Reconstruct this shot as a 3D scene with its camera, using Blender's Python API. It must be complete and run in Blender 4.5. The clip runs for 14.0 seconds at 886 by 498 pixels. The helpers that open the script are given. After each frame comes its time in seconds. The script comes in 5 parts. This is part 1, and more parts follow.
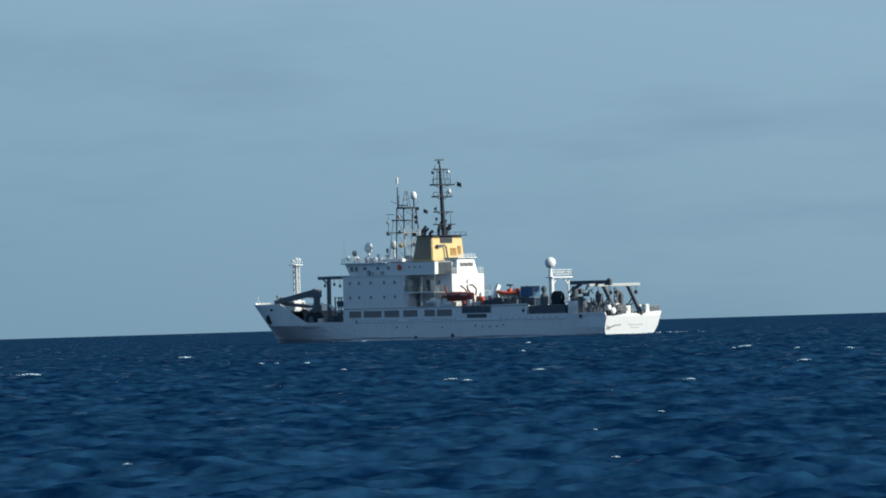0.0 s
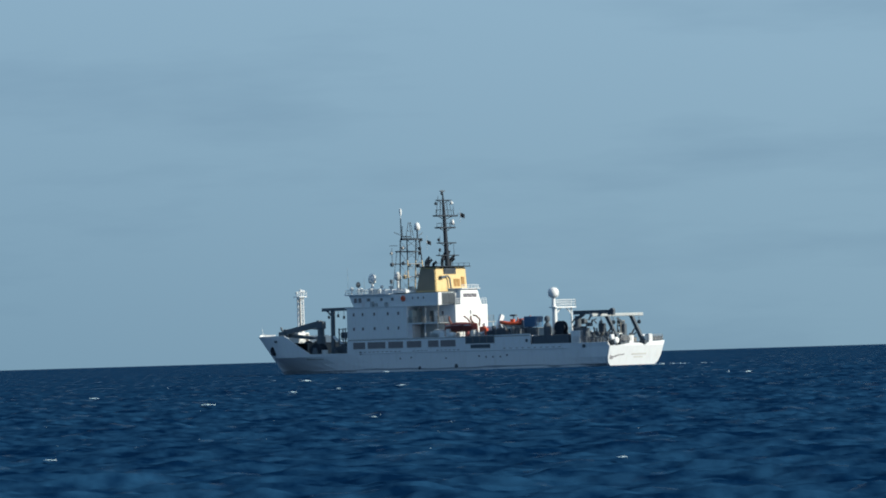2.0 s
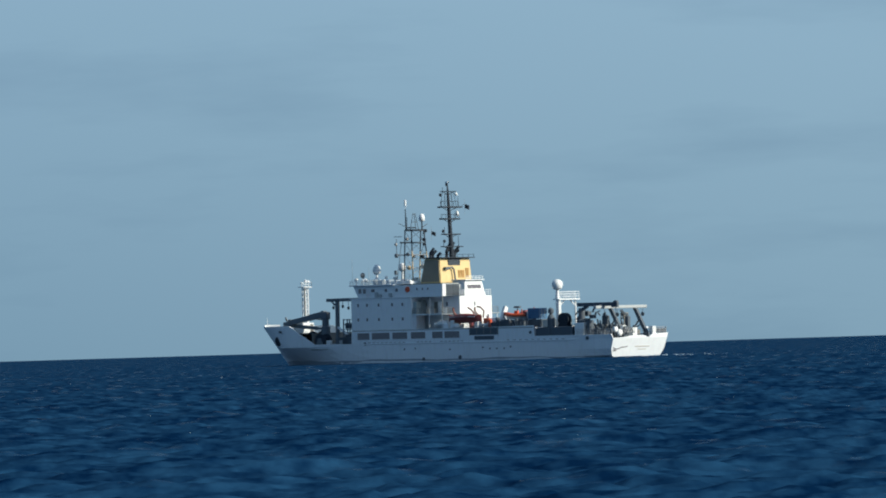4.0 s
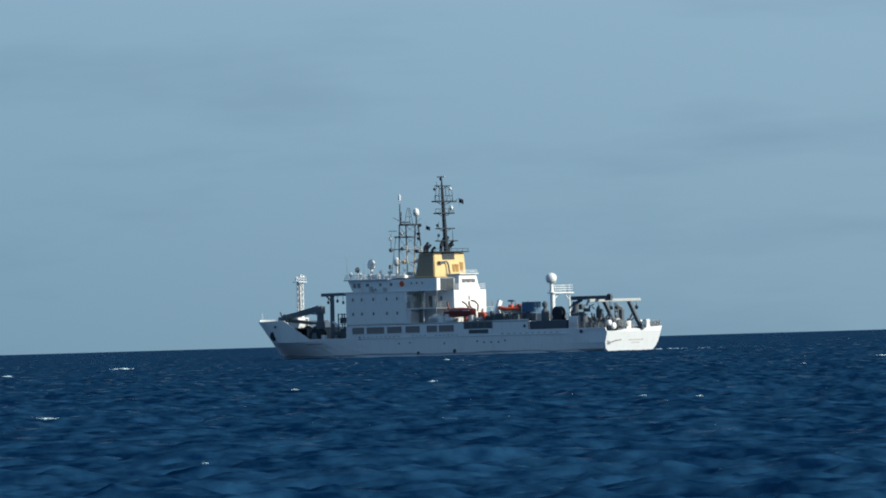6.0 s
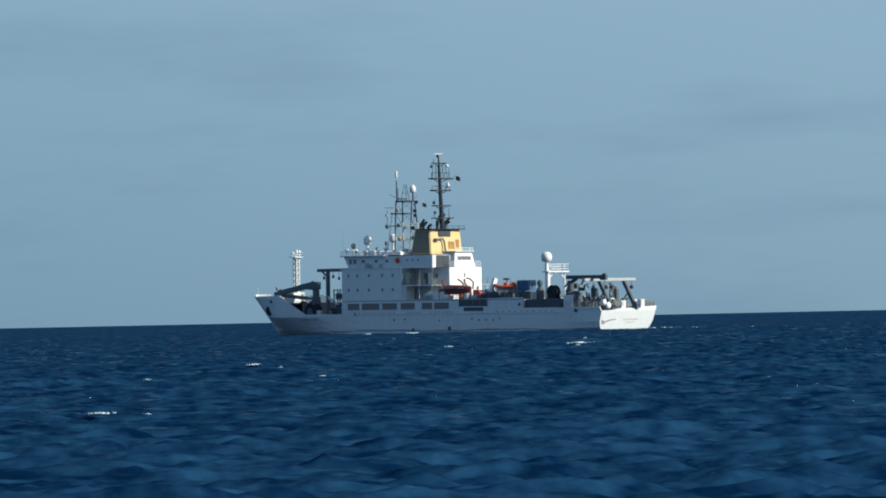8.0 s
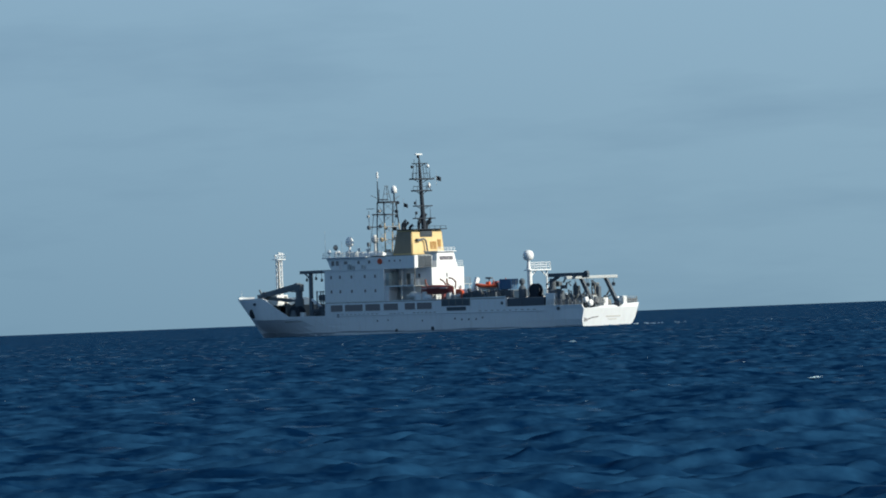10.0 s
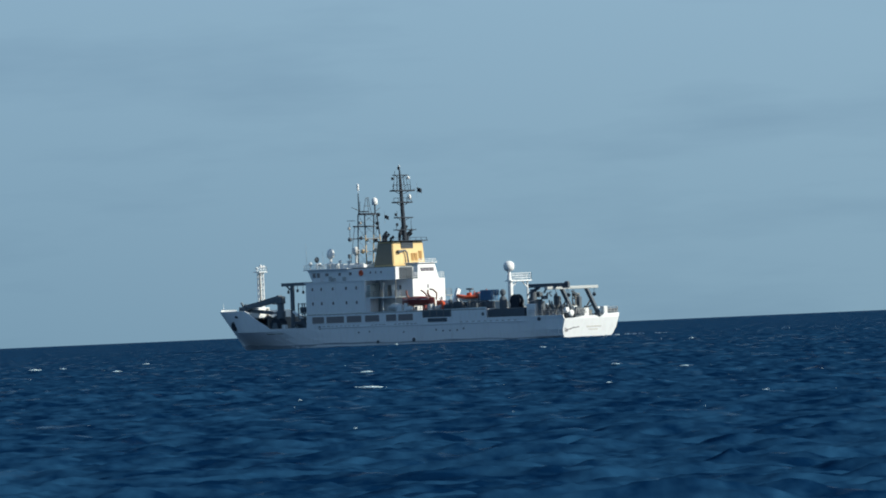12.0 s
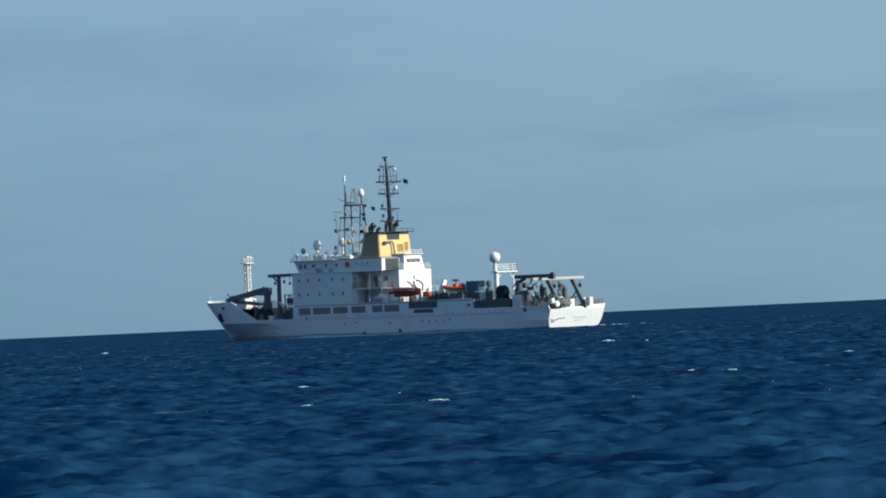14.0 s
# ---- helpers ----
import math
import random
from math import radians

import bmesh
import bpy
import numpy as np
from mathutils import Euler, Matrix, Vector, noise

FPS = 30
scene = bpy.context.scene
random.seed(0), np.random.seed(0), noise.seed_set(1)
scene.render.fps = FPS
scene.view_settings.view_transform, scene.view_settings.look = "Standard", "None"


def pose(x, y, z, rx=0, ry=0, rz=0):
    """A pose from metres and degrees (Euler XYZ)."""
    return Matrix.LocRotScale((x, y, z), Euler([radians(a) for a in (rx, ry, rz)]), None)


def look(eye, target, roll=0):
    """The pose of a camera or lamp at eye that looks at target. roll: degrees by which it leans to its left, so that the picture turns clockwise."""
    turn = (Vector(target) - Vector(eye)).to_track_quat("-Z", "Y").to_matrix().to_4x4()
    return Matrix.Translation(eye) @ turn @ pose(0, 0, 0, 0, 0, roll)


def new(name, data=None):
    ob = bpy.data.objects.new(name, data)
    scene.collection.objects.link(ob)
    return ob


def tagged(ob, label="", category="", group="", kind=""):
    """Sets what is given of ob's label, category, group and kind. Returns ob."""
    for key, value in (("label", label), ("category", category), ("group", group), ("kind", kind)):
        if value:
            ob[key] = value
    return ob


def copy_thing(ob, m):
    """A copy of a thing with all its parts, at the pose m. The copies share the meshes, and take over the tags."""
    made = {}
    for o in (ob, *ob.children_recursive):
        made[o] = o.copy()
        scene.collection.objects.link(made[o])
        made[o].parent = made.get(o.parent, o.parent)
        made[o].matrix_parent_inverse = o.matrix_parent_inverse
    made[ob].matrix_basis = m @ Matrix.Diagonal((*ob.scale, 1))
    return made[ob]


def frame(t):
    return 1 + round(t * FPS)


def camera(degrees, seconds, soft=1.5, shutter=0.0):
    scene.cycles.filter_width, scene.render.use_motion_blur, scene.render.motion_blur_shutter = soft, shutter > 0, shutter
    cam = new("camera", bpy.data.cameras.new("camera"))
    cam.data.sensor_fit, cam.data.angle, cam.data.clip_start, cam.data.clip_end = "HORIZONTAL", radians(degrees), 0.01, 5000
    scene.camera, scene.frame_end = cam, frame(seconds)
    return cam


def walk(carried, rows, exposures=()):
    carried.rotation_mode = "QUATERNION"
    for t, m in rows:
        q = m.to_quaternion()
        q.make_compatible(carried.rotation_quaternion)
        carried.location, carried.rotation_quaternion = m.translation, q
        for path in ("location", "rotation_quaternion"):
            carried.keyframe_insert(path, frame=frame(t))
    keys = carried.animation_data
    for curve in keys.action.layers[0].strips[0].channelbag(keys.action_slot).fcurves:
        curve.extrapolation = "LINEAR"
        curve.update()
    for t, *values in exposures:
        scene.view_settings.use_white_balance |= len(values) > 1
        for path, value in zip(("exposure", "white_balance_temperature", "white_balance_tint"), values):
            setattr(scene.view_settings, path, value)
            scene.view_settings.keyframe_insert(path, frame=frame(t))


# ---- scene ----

# ---------------------------------------------------------------- camera
EYE = Vector((0.0, 0.0, 2.76))      # eye height over the calm sea
CAM_ROWS = (                        # seconds, yaw to the left, pitch up, roll (degrees)
    (0, -0.3388, 0.7157, -1.755), (0.2, -0.3304, 0.7222, -1.755), (0.5, -0.3089, 0.8154, -1.756),
    (0.7, -0.2896, 0.8278, -1.768), (1, -0.2368, 0.9231, -1.787), (1.2, -0.2275, 0.9763, -1.775),
    (1.5, -0.2204, 1.0182, -1.756), (1.7, -0.2331, 0.9980, -1.741), (2, -0.1949, 1.0211, -1.719),
    (2.2, -0.1722, 0.9673, -1.719), (2.5, -0.0763, 0.9088, -1.718), (2.7, -0.0913, 0.9373, -1.750),
    (4.8, 0.0097, 0.9247, -1.730), (5, 0.0096, 0.9038, -1.800), (5.2, 0.0256, 0.8471, -1.738),
    (5.5, 0.1462, 0.7845, -1.644), (5.7, 0.0772, 0.8224, -1.658), (6, 0.0254, 0.8749, -1.679),
    (6.2, 0.0033, 0.8887, -1.651), (6.5, 0.0595, 0.8138, -1.609), (6.7, 0.0733, 0.7667, -1.624),
    (7, 0.1540, 0.8323, -1.647), (7.2, 0.1679, 0.9047, -1.645), (7.5, 0.0805, 0.9881, -1.641),
    (7.7, 0.0125, 0.9498, -1.465), (8, 0.1027, 0.6505, -1.202), (8.2, 0.0636, 0.6259, -1.163),
    (10.3, 0.0209, 0.6513, -2.415), (10.5, 0.0006, 0.7504, -2.455), (10.7, -0.0250, 0.8296, -2.484),
    (11, -0.0456, 0.8171, -2.528), (11.2, -0.0625, 0.7677, -2.512), (11.5, -0.0184, 0.7625, -2.487),
    (11.7, -0.0462, 0.7666, -2.502), (12, -0.0352, 0.7483, -2.525), (12.2, -0.0729, 0.7131, -2.526),
    (12.5, -0.0262, 0.7538, -2.527), (12.7, -0.0021, 0.7221, -2.535), (13, -0.0536, 0.7568, -2.546),
    (13.5, -0.0716, 0.7058, -2.528), (14, -0.0522, 0.6505, -2.606))


def cam_pose(yaw, pitch, roll):
    a, b = radians(yaw), radians(pitch)
    ahead = Vector((-math.sin(a) * math.cos(b), math.cos(a) * math.cos(b), math.sin(b)))
    return look(EYE, EYE + ahead * 100, roll)


cam = camera(8.6, 14.0, soft=1.9)
walk(cam, [(t, cam_pose(a, b, c)) for t, a, b, c in CAM_ROWS])

# ---------------------------------------------------------------- light
SUN_AZ, SUN_EL = -18.0, 28.0        # degrees from +x towards +y, and above the horizon
scene.view_settings.exposure = 0.91
world = bpy.data.worlds.new("sky")
scene.world = world
world.use_nodes = True


def node(tree, kind, **inputs):
    n = tree.nodes.new(kind)
    for key, value in inputs.items():
        n.inputs[key.replace("_", " ")].default_value = value
    return n


def build_sky():
    tree = world.node_tree
    bg = tree.nodes["Background"]
    sky = tree.nodes.new("ShaderNodeTexSky")
    sky.sky_type, sky.sun_disc = "NISHITA", False
    sky.sun_elevation = radians(SUN_EL)
    sky.sun_rotation = radians(90 - SUN_AZ)
    sky.altitude, sky.air_density, sky.dust_density, sky.ozone_density = 0, 1.0, 0.6, 2.0
    bg.inputs["Strength"].default_value = 0.0708
    # faint grey wisps of high cloud
    coord = tree.nodes.new("ShaderNodeTexCoord")
    stretch = tree.nodes.new("ShaderNodeMapping")
    stretch.inputs["Scale"].default_value = (14, 14, 75)
    cloud = node(tree, "ShaderNodeTexNoise", Scale=1.0, Detail=5.0, Roughness=0.55)
    ramp = tree.nodes.new("ShaderNodeValToRGB")
    ramp.color_ramp.elements[0].position, ramp.color_ramp.elements[1].position = 0.5, 0.75
    ramp.color_ramp.elements[0].color = (0.985, 1, 0.932, 1)
    ramp.color_ramp.elements[1].color = (0.835, 0.87, 0.835, 1)
    mix = tree.nodes.new("ShaderNodeMixRGB")
    mix.blend_type = "MULTIPLY"
    mix.inputs[0].default_value = 1.0
    link = tree.links.new
    # the sky pales slowly upwards and towards the sun from a duller band over the sea
    rise = tree.nodes.new("ShaderNodeVectorMath")
    rise.operation = "DOT_PRODUCT"
    rise.inputs[1].default_value = (0.55, 0, 3.3)
    height = node(tree, "ShaderNodeMapRange")
    height.inputs["From Min"].default_value, height.inputs["From Max"].default_value = -0.04, 0.2
    pale = tree.nodes.new("ShaderNodeValToRGB")
    pale.color_ramp.elements[0].color = (0.66, 0.715, 0.73, 1)
    pale.color_ramp.elements[1].color = (1.06, 1.055, 1.005, 1)
    band = tree.nodes.new("ShaderNodeMixRGB")
    band.blend_type = "MULTIPLY"
    band.inputs[0].default_value = 1.0
    # the hazeless band above the sea: take the colour of the sky a little higher up
    lift = tree.nodes.new("ShaderNodeMapping")
    lift.inputs["Location"].default_value = (0, 0, 0.19)
    lift.inputs["Scale"].default_value = (1, 1, 0.55)
    link(coord.outputs["Generated"], lift.inputs["Vector"])
    link(lift.outputs["Vector"], sky.inputs["Vector"])
    link(coord.outputs["Generated"], stretch.inputs["Vector"])
    link(stretch.outputs["Vector"], cloud.inputs["Vector"])
    link(cloud.outputs["Fac"], ramp.inputs["Fac"])
    link(sky.outputs["Color"], mix.inputs[1])
    link(ramp.outputs["Color"], mix.inputs[2])
    link(coord.outputs["Generated"], rise.inputs[0])
    link(rise.outputs["Value"], height.inputs["Value"])
    link(height.outputs["Result"], pale.inputs["Fac"])
    link(mix.outputs["Color"], band.inputs[1])
    link(pale.outputs["Color"], band.inputs[2])
    link(band.outputs["Color"], bg.inputs["Color"])


build_sky()
sun = new("sun", bpy.data.lights.new("sun", "SUN"))
sun.data.energy, sun.data.angle, sun.data.color = 3.45, radians(0.53), (1.0, 0.89, 0.71)
_az, _el = radians(SUN_AZ), radians(SUN_EL)
sun.matrix_world = look(Vector((math.cos(_az) * math.cos(_el), math.sin(_az) * math.cos(_el), math.sin(_el))) * 2000,
                        (0, 0, 0))

# ---------------------------------------------------------------- materials


def paint(name, colour, rough=0.45, metal=0.0, stain=(0.35, 0.28, 0.2), amount=0.25, scale=0.6, streak=6.0, bump=0.02, gloss=0.5):
    """Painted or bare surface: fine mottling, and run-down streaks of a stain colour."""
    mat = bpy.data.materials.new(name)
    mat.use_nodes = True
    tree = mat.node_tree
    bsdf = tree.nodes["Principled BSDF"]
    link = tree.links.new
    coord = tree.nodes.new("ShaderNodeTexCoord")
    run = tree.nodes.new("ShaderNodeMapping")
    run.inputs["Scale"].default_value = (streak * scale, streak * scale, scale)
    big = node(tree, "ShaderNodeTexNoise", Scale=1.0, Detail=4.0, Roughness=0.6)
    fine = node(tree, "ShaderNodeTexNoise", Scale=9.0, Detail=3.0)
    ramp = tree.nodes.new("ShaderNodeValToRGB")
    ramp.color_ramp.elements[0].position, ramp.color_ramp.elements[1].position = 0.5, 0.78
    ramp.color_ramp.elements[1].color = (amount, amount, amount, 1)
    mix = tree.nodes.new("ShaderNodeMixRGB")
    mix.inputs[1].default_value = (*colour, 1)
    mix.inputs[2].default_value = (*stain, 1)
    tone = tree.nodes.new("ShaderNodeMixRGB")
    tone.blend_type = "MULTIPLY"
    tone.inputs[0].default_value = 0.25
    link(coord.outputs["Object"], run.inputs["Vector"])
    link(run.outputs["Vector"], big.inputs["Vector"])
    link(coord.outputs["Object"], fine.inputs["Vector"])
    link(big.outputs["Fac"], ramp.inputs["Fac"])
    link(ramp.outputs["Color"], mix.inputs[0])
    link(mix.outputs["Color"], tone.inputs[1])
    link(fine.outputs["Color"], tone.inputs[2])
    link(tone.outputs["Color"], bsdf.inputs["Base Color"])
    relief = node(tree, "ShaderNodeBump", Strength=0.3, Distance=bump)
    link(fine.outputs["Fac"], relief.inputs["Height"])
    link(relief.outputs["Normal"], bsdf.inputs["Normal"])
    bsdf.inputs["Roughness"].default_value, bsdf.inputs["Metallic"].default_value = rough, metal
    bsdf.inputs["Specular IOR Level"].default_value = gloss
    return mat


WHITE = paint("white_paint", (0.69, 0.765, 0.825), 0.45, stain=(0.33, 0.34, 0.35), amount=0.26)
HULL_WHITE = paint("hull_paint", (0.67, 0.755, 0.83), 0.45, stain=(0.32, 0.33, 0.35), amount=0.22, scale=0.25)
BUFF = paint("buff_paint", (0.62, 0.49, 0.25), 0.45, stain=(0.3, 0.2, 0.08), amount=0.3)
PALE_BUFF = paint("pale_buff_paint", (0.5, 0.4, 0.24), 0.45, amount=0.3)
BLACK = paint("black_paint", (0.024, 0.036, 0.054), 0.8, stain=(0.03, 0.04, 0.05), amount=0.3, gloss=0.2)
GREY = paint("machinery_grey", (0.16, 0.18, 0.19), 0.5, stain=(0.1, 0.06, 0.04), amount=0.6)
DARK = paint("machinery_dark", (0.066, 0.095, 0.128), 0.8, stain=(0.075, 0.08, 0.09), amount=0.4)
DECK = paint("deck_paint", (0.13, 0.16, 0.16), 0.7, stain=(0.09, 0.06, 0.04), amount=0.5, streak=1.0)
ORANGE = paint("signal_orange", (0.6, 0.09, 0.03), 0.4, amount=0.2)
RED = paint("faded_red", (0.2, 0.036, 0.042), 0.45, amount=0.3)
BLUE = paint("container_blue", (0.03, 0.13, 0.28), 0.45, amount=0.3)
CRANE = paint("crane_slate", (0.11, 0.15, 0.19), 0.7, stain=(0.16, 0.15, 0.13), amount=0.5, gloss=0.3)
STEEL = paint("galvanised_steel", (0.45, 0.47, 0.48), 0.4, 0.7, amount=0.4)
PALE = paint("pale_grey_paint", (0.36, 0.42, 0.46), 0.5, amount=0.4)
BOOT = paint("boot_topping", (0.06, 0.03, 0.03), 0.5, amount=0.4)
INK = paint("lettering_grey", (0.12, 0.13, 0.16), 0.5, amount=0.1)


def glass_dark():
    mat = bpy.data.materials.new("dark_window_glass")
    mat.use_nodes = True
    b = mat.node_tree.nodes["Principled BSDF"]
    b.inputs["Base Color"].default_value = (0.125, 0.125, 0.15, 1)
    b.inputs["Roughness"].default_value = 0.08
    return mat


GLASS = glass_dark()


def water():
    mat = bpy.data.materials.new("sea_water")
    mat.use_nodes = True
    tree = mat.node_tree
    b = tree.nodes["Principled BSDF"]
    link = tree.links.new
    coord = tree.nodes.new("ShaderNodeTexCoord")
    long_way = tree.nodes.new("ShaderNodeMapping")
    long_way.inputs["Scale"].default_value = (0.6, 0.32, 1)
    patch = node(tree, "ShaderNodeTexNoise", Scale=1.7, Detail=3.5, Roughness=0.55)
    # pale end of the base colour stands for sky reflected off the waves
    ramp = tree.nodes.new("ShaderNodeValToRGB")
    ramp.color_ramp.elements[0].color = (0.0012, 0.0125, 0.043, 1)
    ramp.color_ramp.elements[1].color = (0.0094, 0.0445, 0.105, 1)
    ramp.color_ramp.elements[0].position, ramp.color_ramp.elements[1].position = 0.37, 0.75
    cat = tree.nodes.new("ShaderNodeMapping")
    cat.inputs["Scale"].default_value = (0.9, 0.42, 1)
    fine = node(tree, "ShaderNodeTexNoise", Scale=1.4, Detail=2.5, Roughness=0.5)
    relief = node(tree, "ShaderNodeBump", Strength=0.8, Distance=0.09)
    link(coord.outputs["Object"], long_way.inputs["Vector"])
    link(coord.outputs["Object"], cat.inputs["Vector"])
    link(long_way.outputs["Vector"], patch.inputs["Vector"])
    link(cat.outputs["Vector"], fine.inputs["Vector"])
    # broad swathes, dark troughs and pale wave backs as colour, under the fine streaks
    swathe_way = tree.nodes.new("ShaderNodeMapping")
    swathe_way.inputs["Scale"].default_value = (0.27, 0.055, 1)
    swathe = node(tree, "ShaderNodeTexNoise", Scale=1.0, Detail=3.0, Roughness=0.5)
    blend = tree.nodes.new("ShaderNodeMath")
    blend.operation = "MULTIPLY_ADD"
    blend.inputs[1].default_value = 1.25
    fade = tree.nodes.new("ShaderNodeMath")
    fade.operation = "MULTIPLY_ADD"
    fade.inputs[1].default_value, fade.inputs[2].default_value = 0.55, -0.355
    link(coord.outputs["Object"], swathe_way.inputs["Vector"])
    link(swathe_way.outputs["Vector"], swathe.inputs["Vector"])
    link(swathe.outputs["Fac"], fade.inputs[0])
    link(patch.outputs["Fac"], blend.inputs[0])
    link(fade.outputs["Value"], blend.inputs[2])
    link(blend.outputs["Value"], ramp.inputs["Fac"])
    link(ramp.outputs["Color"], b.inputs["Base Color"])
    link(fine.outputs["Fac"], relief.inputs["Height"])
    link(relief.outputs["Normal"], b.inputs["Normal"])
    b.inputs["Roughness"].default_value, b.inputs["IOR"].default_value = 0.2, 1.33
    gloss = node(tree, "ShaderNodeMapRange")
    gloss.inputs["From Min"].default_value, gloss.inputs["From Max"].default_value = 0.6, 0.85
    gloss.inputs["To Min"].default_value, gloss.inputs["To Max"].default_value = 0.0, 0.006
    # ripples that catch the sky in short pale streaks
    glint_way = tree.nodes.new("ShaderNodeMapping")
    glint_way.inputs["Scale"].default_value = (0.55, 0.35, 1)
    glint = node(tree, "ShaderNodeTexNoise", Scale=1.0, Detail=4.0, Roughness=0.6)
    link(coord.outputs["Object"], glint_way.inputs["Vector"])
    link(glint_way.outputs["Vector"], glint.inputs["Vector"])
    link(glint.outputs["Fac"], gloss.inputs["Value"])
    link(gloss.outputs["Result"], b.inputs["Specular IOR Level"])
    b.inputs["Specular Tint"].default_value = (0.3, 0.75, 1.0, 1)
    return mat


SEA = water()
FOAM = paint("sea_foam", (0.53, 0.74, 0.87), 0.8, stain=(0.33, 0.48, 0.58), amount=0.5, scale=3.0, streak=1.0)

# ---------------------------------------------------------------- mesh helpers


def part(name, bm, mat, parent=None, label="", smooth=False):
    me = bpy.data.meshes.new(name)
    bmesh.ops.recalc_face_normals(bm, faces=bm.faces[:])
    bm.to_mesh(me)
    bm.free()
    me.materials.append(mat)
    if smooth:
        me.polygons.foreach_set("use_smooth", [True] * len(me.polygons))
    ob = new(name, me)
    ob.parent = parent
    if label:
        tagged(ob, label)
    return ob


def add_box(bm, x0, x1, y0, y1, z0, z1, bevel=0.0):
    """Axis-aligned block; bevel rounds its edges."""
    vs = [bm.verts.new((x, y, z)) for x in (x0, x1) for y in (y0, y1) for z in (z0, z1)]
    fs = [bm.faces.new([vs[i] for i in f]) for f in
          ((0, 1, 3, 2), (4, 6, 7, 5), (0, 4, 5, 1), (2, 3, 7, 6), (0, 2, 6, 4), (1, 5, 7, 3))]
    if bevel:
        es = list({e for f in fs for e in f.edges})
        bmesh.ops.bevel(bm, geom=es, offset=bevel, segments=1, affect="EDGES", profile=0.5)
    return vs


def add_tube(bm, p, q, r0, r1=None, n=8):
    """Round bar from p to q."""
    p, q = Vector(p), Vector(q)
    r1 = r0 if r1 is None else r1
    m = (q - p).to_track_quat("Z", "Y").to_matrix()
    rings = []
    for c, r in ((p, r0), (q, r1)):
        rings.append([bm.verts.new(c + m @ Vector((r * math.cos(k * math.tau / n), r * math.sin(k * math.tau / n), 0)))
                      for k in range(n)])
    for k in range(n):
        bm.faces.new((rings[0][k], rings[0][(k + 1) % n], rings[1][(k + 1) % n], rings[1][k]))
    bm.faces.new(rings[0][::-1])
    bm.faces.new(rings[1])


def add_beam(bm, p, q, w, h):
    """Square-section bar from p to q, w wide and h high."""
    p, q = Vector(p), Vector(q)
    d = (q - p).normalized()
    side = d.cross(Vector((0, 0, 1)))
    side = side.normalized() if side.length > 0.01 else Vector((0, 1, 0))
    up = side.cross(d)
    a = [[bm.verts.new(c + side * (sx * w / 2) + up * (sz * h / 2)) for sx, sz in ((-1, -1), (1, -1), (1, 1), (-1, 1))]
         for c in (p, q)]
    for k in range(4):
        bm.faces.new((a[0][k], a[0][(k + 1) % 4], a[1][(k + 1) % 4], a[1][k]))
    bm.faces.new(a[0][::-1])
    bm.faces.new(a[1])


def add_lathe(bm, centre, profile, n=16, axis="Z"):
    """Turned body: profile of (radius, height) about an axis through centre."""
    c = Vector(centre)
    rings = []
    for r, h in profile:
        ring = []
        for k in range(n):
            a = k * math.tau / n
            v = Vector((r * math.cos(a), r * math.sin(a), h))
            if axis == "X":
                v = Vector((v.z, v.x, v.y))
            elif axis == "Y":
                v = Vector((v.x, v.z, v.y))
            ring.append(bm.verts.new(c + v))
        rings.append(ring)
    for a, b in zip(rings, rings[1:]):
        for k in range(n):
            bm.faces.new((a[k], a[(k + 1) % n], b[(k + 1) % n], b[k]))
    bm.faces.new(rings[0][::-1])
    bm.faces.new(rings[-1])


def add_prism(bm, low, high):
    """Solid between two outlines with the same number of corners."""
    a, b = [bm.verts.new(p) for p in low], [bm.verts.new(p) for p in high]
    n = len(a)
    for k in range(n):
        bm.faces.new((a[k], a[(k + 1) % n], b[(k + 1) % n], b[k]))
    bm.faces.new(a[::-1])
    bm.faces.new(b)


def box_part(name, dims, mat, parent, label="", bevel=0.0):
    bm = bmesh.new()
    add_box(bm, *dims, bevel)
    return part(name, bm, mat, parent, label)


def tube_part(name, p, q, r0, r1, mat, parent, label="", n=8):
    bm = bmesh.new()
    add_tube(bm, p, q, r0, r1, n)
    return part(name, bm, mat, parent, label)


def beam_part(name, p, q, w, h, mat, parent, label=""):
    bm = bmesh.new()
    add_beam(bm, p, q, w, h)
    return part(name, bm, mat, parent, label)


# ---------------------------------------------------------------- how the ship moves
SHIP_ROWS = (                       # seconds, bow-up pitch in degrees, heave in metres
    (0, 0.42, -0.05), (0.5, 0.25, -0.06), (1, 0.17, -0.04), (1.5, 0.01, 0.03), (2, 0.09, 0.03), (2.5, 0.28, 0.08),
    (2.7, 0.3, 0.06), (4.8, 0.6, 0.01), (5, 0.68, 0.0), (5.5, 0.45, -0.04), (6, 0.13, 0.0), (6.5, 0.01, 0.0),
    (7, 0.03, 0.03), (7.5, 0.15, 0.02), (8, 0.39, 0.0), (8.2, 0.4, -0.01), (10.3, 0.55, -0.02), (10.5, 0.6, -0.03),
    (11, 0.52, -0.02), (11.5, 0.39, 0.04), (12, 0.39, 0.05), (12.5, 0.36, 0.05), (13, 0.27, -0.01), (13.5, 0.3, 0.0),
    (14, 0.43, -0.02))
HEAD = Vector((-math.cos(radians(40)), math.sin(radians(40)), 0))


def ship_pose(t, pitch, heave):
    at = Vector((0, 1000, heave)) + HEAD * (1.3 * (t - 5))
    return Matrix.Translation(at) @ Matrix.Rotation(radians(140), 4, "Z") @ Matrix.Rotation(radians(-pitch), 4, "Y")


DRIFT = 1.9                         # metres a second at which the waves run to the right

# ---------------------------------------------------------------- the sea


